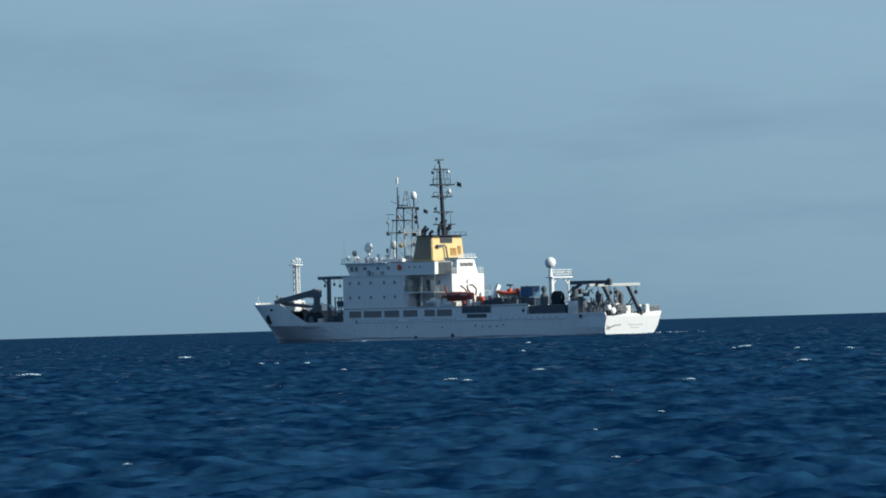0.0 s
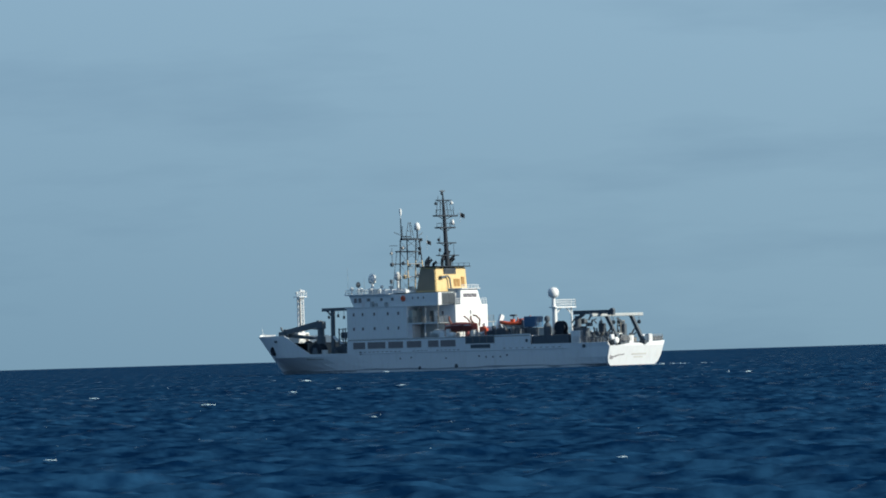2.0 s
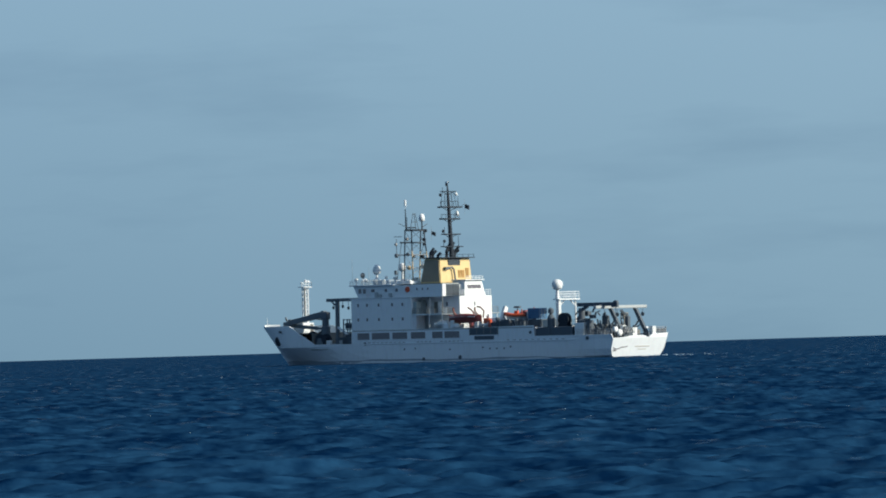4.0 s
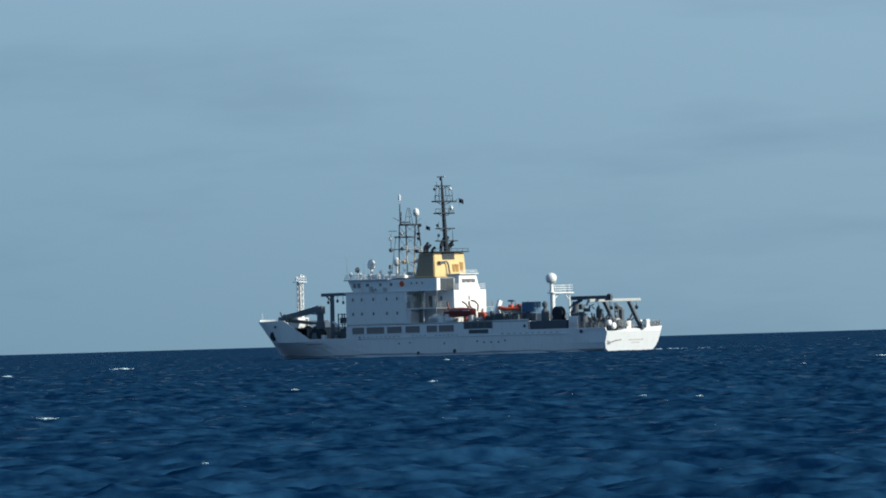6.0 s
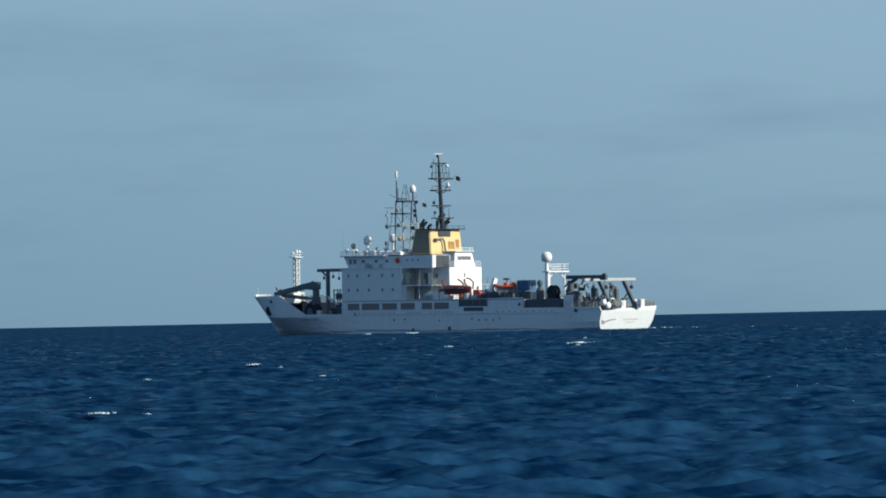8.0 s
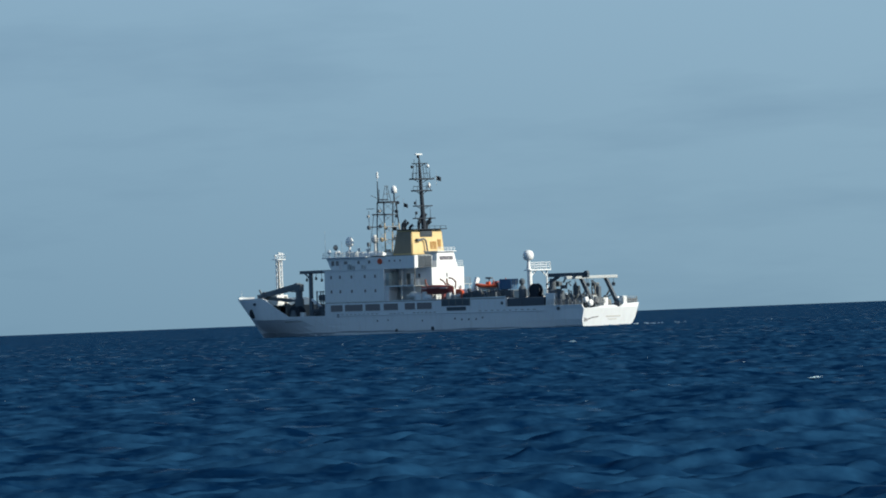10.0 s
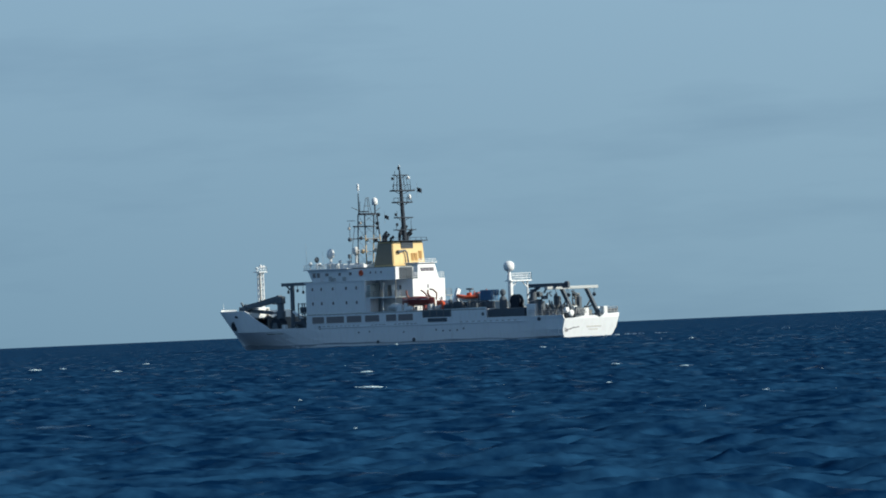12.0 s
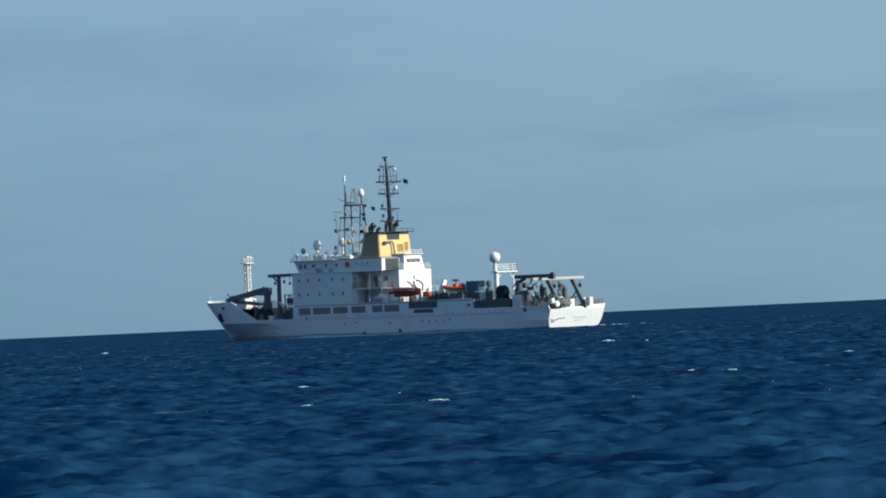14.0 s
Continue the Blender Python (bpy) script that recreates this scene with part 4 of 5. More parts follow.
for y, h in ((1.0, 0.7), (0.0, 1.1), (-0.7, 1.0)):
    bm = bmesh.new()
    add_lathe(bm, (31.8, y, 13.35), [(0.08, 0), (0.08, h * 0.6), (0.24, h * 0.65), (0.24, h), (0.1, h + 0.1)], 8)
    part("navigation_lamp", bm, WHITE, foremast)

crane = new("fore_crane")
crane.parent = ship
tagged(crane, "dark folded knuckle-boom crane on the foredeck")
bm = bmesh.new()
add_lathe(bm, (23.9, 4.0, 2.5), [(0.85, 0), (0.8, 3.8), (0.6, 3.9), (0.6, 5.2), (0.7, 5.3), (0.7, 5.9)], 14)
part("column", bm, CRANE, crane)
bm = bmesh.new()
add_box(bm, 23.2, 24.6, 3.4, 4.6, 7.6, 8.9, 0.12)
add_lathe(bm, (24.2, 3.5, 8.6), [(0.5, 0), (0.5, 1.0)], 12, "Y")
part("slewing_head", bm, CRANE, crane)
for a, b, w, h in (((24.3, 4.0, 8.5), (28.2, 4.0, 7.8), 0.6, 1.0), ((28.2, 4.0, 7.8), (32.0, 4.0, 7.15), 0.55, 0.85)):
    beam_part("boom", a, b, w, h, CRANE, crane)
beam_part("jib", (32.2, 3.4, 6.7), (26.4, 3.4, 6.1), 0.45, 0.6, CRANE, crane)
beam_part("jib", (26.5, 3.4, 6.1), (24.3, 3.5, 6.0), 0.35, 0.35, CRANE, crane)
bm = bmesh.new()
add_lathe(bm, (31.8, 3.5, 7.3), [(0.45, 0), (0.45, 0.9)], 12, "Y")
add_box(bm, 31.4, 33.4, 3.3, 4.4, 6.5, 7.3, 0.15)
add_beam(bm, (32.6, 3.9, 7.2), (33.1, 3.9, 8.1), 0.25, 0.25)
part("knuckle", bm, CRANE, crane)
tube_part("hydraulic_ram", (24.5, 4.0, 7.6), (27.4, 4.0, 7.8), 0.13, 0.09, STEEL, crane)
gantry = new("davit_gantry")
gantry.parent = ship
tagged(gantry, "dark overhead davit with hanging blocks")
beam_part("gantry_post", (21.2, 4.0, 2.5), (21.1, 4.0, 10.8), 0.5, 0.55, CRANE, gantry)
beam_part("gantry_arm", (23.4, 4.0, 10.85), (15.4, 4.0, 10.9), 0.5, 0.55, CRANE, gantry)
beam_part("gantry_brace", (21.1, 4.0, 9.6), (22.5, 4.0, 10.7), 0.2, 0.2, CRANE, gantry)
for x, z in ((22.0, 9.7), (19.9, 9.9), (18.6, 9.6)):
    bm = bmesh.new()
    add_tube(bm, (x, 4.0, 10.6), (x, 4.0, z), 0.04, n=5)
    add_box(bm, x - 0.16, x + 0.16, 3.85, 4.15, z - 0.4, z + 0.1, 0.04)
    part("block", bm, BLACK, gantry)
bm = bmesh.new()
add_beam(bm, (20.2, 5.0, 6.2), (16.4, 5.6, 4.2), 0.3, 0.3)
add_beam(bm, (20.2, 5.0, 3.2), (18.0, 5.6, 5.0), 0.16, 0.16)
part("ramp_arm", bm, WHITE, gantry, "white outrigger arm")
bm = bmesh.new()
for k in range(3):
    add_lathe(bm, (17.0 + k * 0.9, 5.8, 3.6), [(0.9, -0.5), (0.9, -0.4), (0.5, -0.38), (0.5, 0.38), (0.9, 0.4), (0.9, 0.5)], 14, "Y")
part("mooring_drum", bm, DARK, ship, "dark wire drum on the well deck")


def foredeck_house():
    bm = bmesh.new()
    add_box(bm, 29.4, 31.4, 0.7, 3.6, 5.3, 7.1, 0.08)
    house = part("forecastle_house", bm, WHITE, ship, "small white forecastle deckhouse")
    box_part("door", (29.34, 29.4, 1.0, 1.7, 5.35, 6.9), GREY, house)
    bm = bmesh.new()
    add_lathe(bm, (30.2, 1.6, 7.1), [(0.25, 0), (0.25, 0.6), (0.45, 0.65), (0.4, 0.95)], 10)
    part("vent", bm, WHITE, house)
    box_part("break_bulkhead", (24.6, 24.75, -6.6, 6.6, 2.5, 5.25), GREY, ship, "grey break of the forecastle")
    bm = bmesh.new()
    add_lathe(bm, (26.2, 3.5, 4.3), [(0.3, -1.3), (1.35, -1.3), (1.35, -1.15), (0.7, -1.1), (0.7, 1.1), (1.35, 1.15), (1.35, 1.3), (0.3, 1.3)], 18, "Y")
    part("wire_winch", bm, BLACK, ship, "black wire winch drum", True)
    winch_frame = new("hauling_winch")
    winch_frame.parent = ship
    tagged(winch_frame, "dark hauling winch on the well deck")
    bm = bmesh.new()
    add_lathe(bm, (23.0, 5.7, 3.95), [(0.3, -0.9), (1.2, -0.9), (1.2, -0.78), (0.65, -0.74), (0.65, 0.74), (1.2, 0.78), (1.2, 0.9), (0.3, 0.9)], 18, "Y")
    part("drum", bm, BLACK, winch_frame, smooth=False)
    for y in (4.65, 6.7):
        bm = bmesh.new()
        add_prism(bm, [(22.0, y - 0.08, 2.5), (24.0, y - 0.08, 2.5), (23.3, y - 0.08, 4.4), (22.7, y - 0.08, 4.4)],
                  [(22.0, y + 0.08, 2.5), (24.0, y + 0.08, 2.5), (23.3, y + 0.08, 4.4), (22.7, y + 0.08, 4.4)])
        part("cheek", bm, CRANE, winch_frame)
    rack = new("sampling_rack")
    rack.parent = ship
    tagged(rack, "tall slate-grey sampling rack before the deckhouse")
    for x in (16.5, 17.9):
        for y in (5.2, 6.2):
            beam_part("upright", (x, y, 2.5), (x, y, 7.6), 0.16, 0.16, CRANE, rack)
    for k in range(6):
        for y in (5.2, 6.2):
            beam_part("rung", (16.5, y, 3.2 + k * 0.85), (17.9, y, 3.2 + k * 0.85), 0.12, 0.12, CRANE, rack)
    box_part("instrument_case", (16.8, 17.6, 5.3, 6.1, 2.5, 4.9), DARK, rack, "dark instrument case", 0.05)
    box_part("upper_case", (16.7, 17.7, 5.35, 6.05, 5.9, 6.9), DARK, rack, "dark instrument case", 0.05)
    for x, y in ((33.0, 1.5), (34.5, -1.0)):
        bm = bmesh.new()
        add_lathe(bm, (x, y, 5.3), [(0.5, 0), (0.5, 0.3), (0.35, 0.4), (0.35, 0.9), (0.5, 1.0), (0.45, 1.15)], 12)
        part("capstan", bm, WHITE, ship)
    for k in range(5):
        box_part("deck_locker", (22.6 - k * 1.5, 23.4 - k * 1.5, 5.5, 6.3, 2.5, 3.5 + 0.5 * (k % 2)), WHITE if k % 2 else GREY, ship, bevel=0.05)


foredeck_house()

# ------------------------------------------------ aft gear
dome_mast = new("aft_dome_mast")
dome_mast.parent = ship
tagged(dome_mast, "white mast with railed platform and radome")
for y in (4.1, -0.4):
    tube_part("mast_leg", (-27.6, y, 3.0), (-27.6, y, 10.1), 0.46 if y > 0 else 0.16, 0.42 if y > 0 else 0.14, WHITE, dome_mast)
box_part("platform", (-28.3, -26.9, -0.8, 4.7, 9.85, 10.05), WHITE, dome_mast, bevel=0.02)
beam_part("knee_brace", (-27.6, 4.0, 8.7), (-27.6, 2.4, 9.85), 0.14, 0.14, WHITE, dome_mast)
beam_part("knee_brace", (-27.6, -0.3, 8.9), (-27.6, 1.0, 9.85), 0.14, 0.14, WHITE, dome_mast)
railing([(-28.2, 3.6, 10.05), (-28.2, -0.7, 10.05), (-26.9, -0.7, 10.05), (-26.9, 3.6, 10.05)], 1.15, WHITE, gap=1.1, thick=0.05)
radome("satellite_dome", (-27.6, 4.3, 10.05), 0.92, 1.5, 0.9)
aframe = new("stern_a_frame")
aframe.parent = ship
tagged(aframe, "hinged stern A-frame with pale top beam")
bm = bmesh.new()
add_box(bm, -38.05, -37.35, -6.4, 7.2, 8.2, 8.72, 0.08)
part("top_beam", bm, PALE, aframe, "pale grey top beam")
for y in (3.0, -3.5):
    bm = bmesh.new()
    add_beam(bm, (-40.3, y, 3.6), (-37.7, y, 8.3), 0.5, 0.58)
    part("leg", bm, DARK, aframe)
    tube_part("ram", (-36.2, y, 3.2), (-38.6, y, 6.4), 0.2, 0.14, STEEL, aframe)
    box_part("foot", (-40.9, -39.7, y - 0.6, y + 0.6, 3.0, 4.1), DARK, aframe, bevel=0.06)
for y in (4.6, 1.2, -0.2, -5.6):
    bm = bmesh.new()
    add_tube(bm, (-37.7, y, 8.1), (-37.7, y, 7.5), 0.05, n=5)
    add_lathe(bm, (-37.7, y - 0.12, 7.2), [(0.3, 0), (0.34, 0.05), (0.25, 0.12), (0.34, 0.19), (0.3, 0.24)], 12, "Y")
    part("sheave_block", bm, DARK, aframe)
aft_crane = new("aft_crane")
aft_crane.parent = ship
tagged(aft_crane, "dark deck crane with long level boom")
bm = bmesh.new()
add_lathe(bm, (-33.2, 5.0, 3.0), [(0.8, 0), (0.7, 2.4), (0.9, 2.5), (0.9, 3.3), (0.6, 3.6), (0.5, 5.4)], 14)
part("pedestal", bm, DARK, aft_crane)
beam_part("boom", (-32.6, 5.2, 8.95), (-40.6, 5.0, 8.95), 0.55, 0.62, DARK, aft_crane)
beam_part("boom_root", (-33.0, 5.1, 7.9), (-34.6, 5.1, 8.7), 0.45, 0.45, DARK, aft_crane)
bm = bmesh.new()
add_lathe(bm, (-40.5, 4.8, 9.1), [(0.45, 0), (0.45, 0.5)], 12, "Y")
add_box(bm, -40.9, -39.6, 4.7, 5.3, 8.4, 9.1, 0.08)
part("boom_head", bm, DARK, aft_crane)
tube_part("hook_wire", (-40.4, 5.0, 9.0), (-40.4, 5.0, 5.6), 0.05, 0.05, DARK, aft_crane)
bm = bmesh.new()
add_box(bm, -40.7, -40.1, 4.8, 5.3, 4.9, 5.7, 0.1)
part("hook_block", bm, DARK, aft_crane)


def winch(x, y, z, r, w, mat, label):
    top = new("winch")
    top.parent = ship
    tagged(top, label)
    bm = bmesh.new()
    add_lathe(bm, (x, y, z + r), [(r, -w), (r, -w * 0.85), (r * 0.6, -w * 0.8), (r * 0.6, w * 0.8), (r, w * 0.85), (r, w)], 20, "Y")
    part("drum", bm, mat, top)
    for s in (-1, 1):
        bm = bmesh.new()
        add_prism(bm, [(x - r, y + s * w * 1.2, z - 0.1), (x + r, y + s * w * 1.2, z - 0.1), (x + 0.3, y + s * w * 1.2, z + r + 0.3), (x - 0.3, y + s * w * 1.2, z + r + 0.3)],
                  [(x - r, y + s * w * 1.05, z - 0.1), (x + r, y + s * w * 1.05, z - 0.1), (x + 0.3, y + s * w * 1.05, z + r + 0.3), (x - 0.3, y + s * w * 1.05, z + r + 0.3)])
        part("cheek", bm, mat, top)
    box_part("motor", (x - 0.5, x + 0.5, y - w * 1.8, y - w * 1.25, z, z + r), GREY, top, bevel=0.05)


box_part("winch_bed", (-32.8, -28.2, 3.0, 7.1, 3.0, 5.45), DARK, ship, "dark winch house on the working deck", 0.08)
winch(-29.9, 5.4, 5.5, 1.1, 0.5, BLACK, "large black traction winch")
winch(-31.6, 1.0, 3.1, 0.9, 1.0, DARK, "dark trawl winch")
winch(-36.3, 2.4, 3.1, 0.7, 0.8, DARK, "dark net winch")
box_part("control_box", (-35.2, -33.3, 6.0, 7.1, 3.0, 6.0), WHITE, ship, "pale grey control box", 0.06)
rng = random.Random(11)
for k in range(26):
    x, y = rng.uniform(-39.5, -29), rng.uniform(-6.5, 6.6)
    h, w = rng.uniform(0.7, 2.4), rng.uniform(0.25, 0.6)
    mat = (DARK, GREY, STEEL, BLACK, RECESS, WHITE)[k % 6]
    bm = bmesh.new()
    if k % 3 == 0:
        add_lathe(bm, (x, y, 3.0), [(w, 0), (w, h * 0.8), (w * 0.6, h * 0.85), (w * 0.5, h)], 10)
        part("deck_post", bm, mat, ship)
    elif k % 3 == 1:
        add_box(bm, x - w, x + w, y - w, y + w, 3.0, 3.0 + h, 0.06)
        add_tube(bm, (x - w, y, 3.0 + h), (x + w * 1.5, y, 3.4 + h), 0.08, n=6)
        part("deck_machine", bm, mat, ship)
    else:
        add_beam(bm, (x - w, y, 3.0), (x + w * 0.6, y + 0.3, 3.4 + h * 1.2), 0.2, 0.2)
        add_beam(bm, (x + w, y, 3.0), (x + w * 0.5, y + 0.3, 3.4 + h * 1.2), 0.2, 0.2)
        add_box(bm, x - w, x + w, y - 0.2, y + 0.5, 3.2 + h, 3.5 + h, 0.04)
        part("deck_frame", bm, mat, ship)
for k in range(18):
    x, y = rng.uniform(-40.2, -35.0), rng.uniform(2.2, 6.8)
    h, w = rng.uniform(1.2, 3.4), rng.uniform(0.25, 0.5)
    bm = bmesh.new()
    if k % 2:
        add_box(bm, x - w, x + w, y - w, y + w, 3.0, 3.0 + h * 0.7, 0.06)
        add_beam(bm, (x, y, 3.0 + h * 0.6), (x + rng.uniform(-0.8, 0.8), y, 3.1 + h), 0.2, 0.2)
    else:
        add_beam(bm, (x - w, y, 3.0), (x + w * 0.3, y + 0.2, 3.2 + h), 0.22, 0.22)
        add_lathe(bm, (x, y - 0.2, 3.0 + h * 0.75), [(0.35, 0), (0.4, 0.1), (0.3, 0.2), (0.4, 0.3), (0.35, 0.4)], 10, "Y")
    part("deck_gear", bm, (DARK, DARK, GREY, BLACK, STEEL)[k % 5], ship)
for k in range(16):
    x, y = rng.uniform(-22.5, -13.8), rng.uniform(5.7, 7.1)
    h, w = rng.uniform(0.7, 1.9), rng.uniform(0.3, 0.7)
    bm = bmesh.new()
    if k % 3:
        add_box(bm, x - w, x + w, y - 0.35, y + 0.3, 5.5, 5.5 + h * 0.75, 0.06)
        add_tube(bm, (x - w * 0.5, y, 5.5 + h * 0.7), (x + w * 0.3, y, 5.6 + h), 0.1, n=6)
    else:
        add_lathe(bm, (x, y, 5.5), [(0.3, 0), (0.3, h * 0.7), (0.42, h * 0.72), (0.38, h * 0.95), (0.1, h)], 10)
    part("deck_gear", bm, (DARK, GREY, RECESS, DARK, WHITE)[k % 5], ship)
for k in range(9):                      # bright lockers and buoys behind the inflatable boat
    x, y = -17.6 - 0.5 * k, 2.6 + (k * 0.77) % 1.4
    h = 0.6 + (k * 0.41) % 1.1
    bm = bmesh.new()
    if k % 2:
        add_box(bm, x - 0.3, x + 0.3, y - 0.4, y + 0.4, 6.7, 6.75 + h, 0.06)
    else:
        add_lathe(bm, (x, y, 6.72), [(0.2, 0), (0.38, 0.1), (0.38, h * 0.8), (0.15, h), (0.08, h + 0.4)], 10)
    part("buoy_locker", bm, (ORANGE, WHITE, RED)[k % 3], ship)
for k in range(7):                      # stores on the deck below the funnel house
    x, y = -7.4 - 0.62 * k, 4.4 - (k * 1.3) % 4.2
    h = 0.7 + (k * 0.53) % 0.9
    bm = bmesh.new()
    add_box(bm, x - 0.35, x + 0.3, y - 0.5, y + 0.5, 5.5, 5.6 + h, 0.07)
    add_tube(bm, (x, y - 0.3, 5.6 + h), (x, y + 0.2, 6.0 + h), 0.06, n=6)
    part("deck_store_box", bm, (WHITE, RED, WHITE, GREY)[k % 4], ship)
# pumps and hoses beside the crane
for k in range(16):
    a = Vector((rng.uniform(-35.4, -31.6), rng.uniform(2.0, 5.5), rng.uniform(5.2, 8.2)))
    w = rng.uniform(0.07, 0.17)
    tube_part("hose", a, a + Vector((rng.uniform(-1.3, 1.3), rng.uniform(-0.5, 0.5), rng.uniform(-1.2, 0.9))), w, w, DARK, aft_crane, n=6)
for k in range(5):
    x, z = rng.uniform(-35, -32), rng.uniform(6.2, 7.6)
    box_part("valve_block", (x - 0.4, x + 0.4, 3.6, 4.5, z - 0.3, z + 0.3), DARK, aft_crane, bevel=0.05)
bm = bmesh.new()
add_lathe(bm, (-27.9, 6.5, 3.0), [(0.6, 0), (0.65, 0.3), (0.65, 3.9), (0.45, 4.3), (0.3, 4.4), (0.3, 4.7), (0.5, 4.75), (0.5, 5.3), (0.2, 5.6)], 14)
part("storage_tank", bm, DARK, ship, "tall dark cylindrical tank")
bm = bmesh.new()
add_box(bm, -40.0, -39.3, 0.6, 1.3, 3.0, 6.9, 0.08)
add_beam(bm, (-39.7, 0.9, 6.9), (-39.0, 2.0, 7.9), 0.3, 0.3)
part("capstan_post", bm, DARK, ship)
bm = bmesh.new()
add_box(bm, -37.2, -36.3, 2.6, 3.6, 3.0, 7.1, 0.08)
add_tube(bm, (-36.8, 3.1, 7.1), (-36.6, 3.1, 7.7), 0.1, n=6)
part("power_cabinet", bm, DARK, ship, "tall dark power cabinet on the working deck")
bm = bmesh.new()
for z in (3.6, 4.6, 5.6, 6.6, 7.4):
    add_box(bm, -38.8, -38.0, -0.4, 0.8, z - 0.1, z + 0.1, 0.02)
for x, y in ((-38.7, -0.3), (-38.7, 0.7), (-38.1, -0.3), (-38.1, 0.7)):
    add_beam(bm, (x, y, 3.0), (x, y, 7.5), 0.14, 0.14)
add_lathe(bm, (-38.4, 0.2, 4.7), [(0.3, 0), (0.34, 0.8), (0.2, 0.9)], 10)
add_lathe(bm, (-38.4, 0.2, 6.7), [(0.25, 0), (0.28, 0.6), (0.15, 0.7)], 10)
part("instrument_frame", bm, GREY, ship, "open grey instrument frame under the A-frame")
beam_part("leg_brace", (-39.2, -3.4, 5.6), (-36.9, -2.6, 4.2), 0.16, 0.16, DARK, aframe)
for k in range(14):
    x, y = -31.4 - 0.28 * k, 2.4 + (k * 1.37) % 3.6
    h, w = 1.5 + (k * 0.83) % 1.5, 0.3 + 0.06 * (k % 4)
    bm = bmesh.new()
    add_box(bm, x - w, x + w, y - w, y + w, 3.0, 3.0 + h * 0.8, 0.06)
    add_lathe(bm, (x, y - 0.25, 3.1 + h * 0.85), [(0.3, 0), (0.45, 0.08), (0.3, 0.16), (0.3, 0.4), (0.45, 0.48), (0.3, 0.55)], 12, "Y")
    add_tube(bm, (x - w, y, 3.0 + h * 0.75), (x + w * 1.6, y, 3.2 + h), 0.07, n=6)
    part("deck_machine", bm, (DARK, GREY, DARK, RECESS, BLACK)[k % 5], ship)
box_part("stern_store", (-36.4, -35.6, 5.8, 6.9, 3.0, 6.4), DARK, ship, "tall dark instrument rack", 0.08)

# ------------------------------------------------ loose things on board


def boat(name, length, beam, deep, mat, label, cover=None, crown=1.0):
    """Double-ended boat with a sheer line, on an Empty at its keel."""
    top = new(name)
    tagged(top, label, "boat")
    bm = bmesh.new()
    rows = []
    n = 12
    for k in range(n + 1):
        f = k / n * 2 - 1
        half = beam / 2 * (1 - abs(f) ** 2.6) + 0.02
        rise = deep * 0.32 * f * f
        ring = []
        for u in (-1, -0.8, -0.45, 0, 0.45, 0.8, 1):
            ring.append(bm.verts.new((f * length / 2, u * half, rise + deep * (abs(u) ** 1.8))))
        rows.append(ring)
    for a, b in zip(rows, rows[1:]):
        for k in range(6):
            bm.faces.new((a[k], a[k + 1], b[k + 1], b[k]))
    for a, b in zip(rows, rows[1:]):
        bm.faces.new((a[0], b[0], b[6], a[6]))
    part("boat_hull", bm, mat, top, smooth=False)
    bm = bmesh.new()
    add_lathe(bm, (0, 0, 0), [(0.05, -length * 0.36), (beam * 0.3, -length * 0.3), (beam * 0.4, -length * 0.1), (beam * 0.4, length * 0.15), (beam * 0.25, length * 0.3), (0.05, length * 0.34)], 12, "X")
    bmesh.ops.scale(bm, verts=bm.verts, vec=(1, 1, crown))
    bmesh.ops.translate(bm, verts=bm.verts, vec=(0, 0, deep))
    part("canopy", bm, cover or mat, top, "rounded canopy", True)
    bm = bmesh.new()
    for s in (1, -1):
        add_beam(bm, (-length * 0.42, s * beam * 0.42, deep), (length * 0.42, s * beam * 0.42, deep), 0.1, 0.1)
    part("fender_strip", bm, WHITE, top)
    return top


aboard(boat("lifeboat", 7.0, 2.3, 1.1, RED, "red covered lifeboat hanging in its davits", RED, 0.6), -8.9, 6.0, 6.35)


def inflatable():
    """Rigid inflatable: two buoyancy tubes that meet at the bow, a keel, a console and an engine."""
    top = new("rescue_boat")
    tagged(top, "bright orange rigid inflatable rescue boat on the boat deck", "boat")
    for s in (1, -1):
        bm = bmesh.new()
        line = [Vector((-1.9, 0.72 * s, 0.75)), Vector((0.4, 0.75 * s, 0.78)), Vector((1.3, 0.55 * s, 0.9)), Vector((1.9, 0.0, 1.1))]
        for a, b in zip(line, line[1:]):
            add_tube(bm, a, b, 0.27, 0.27, 10)
        part("buoyancy_tube", bm, ORANGE, top)
    bm = bmesh.new()
    add_prism(bm, [(-1.8, -0.1, 0.0), (1.2, -0.05, 0.1), (1.2, 0.05, 0.1), (-1.8, 0.1, 0.0)], [(-1.8, -0.65, 0.6), (1.7, -0.1, 0.9), (1.7, 0.1, 0.9), (-1.8, 0.65, 0.6)])
    part("keel", bm, WHITE, top)
    box_part("console", (-0.5, 0.2, -0.35, 0.35, 0.6, 1.5), ORANGE, top, "orange steering console", 0.08)
    box_part("engine", (-2.2, -1.8, -0.25, 0.25, 0.4, 1.35), DARK, top, "dark outboard engine", 0.08)
    return top


aboard(inflatable(), -18.8, 4.6, 6.75, 20)
aboard(boat("work_boat", 3.6, 1.5, 0.7, WHITE, "small white work boat beside the lifeboat"), -4.2, 6.2, 5.65, 4)
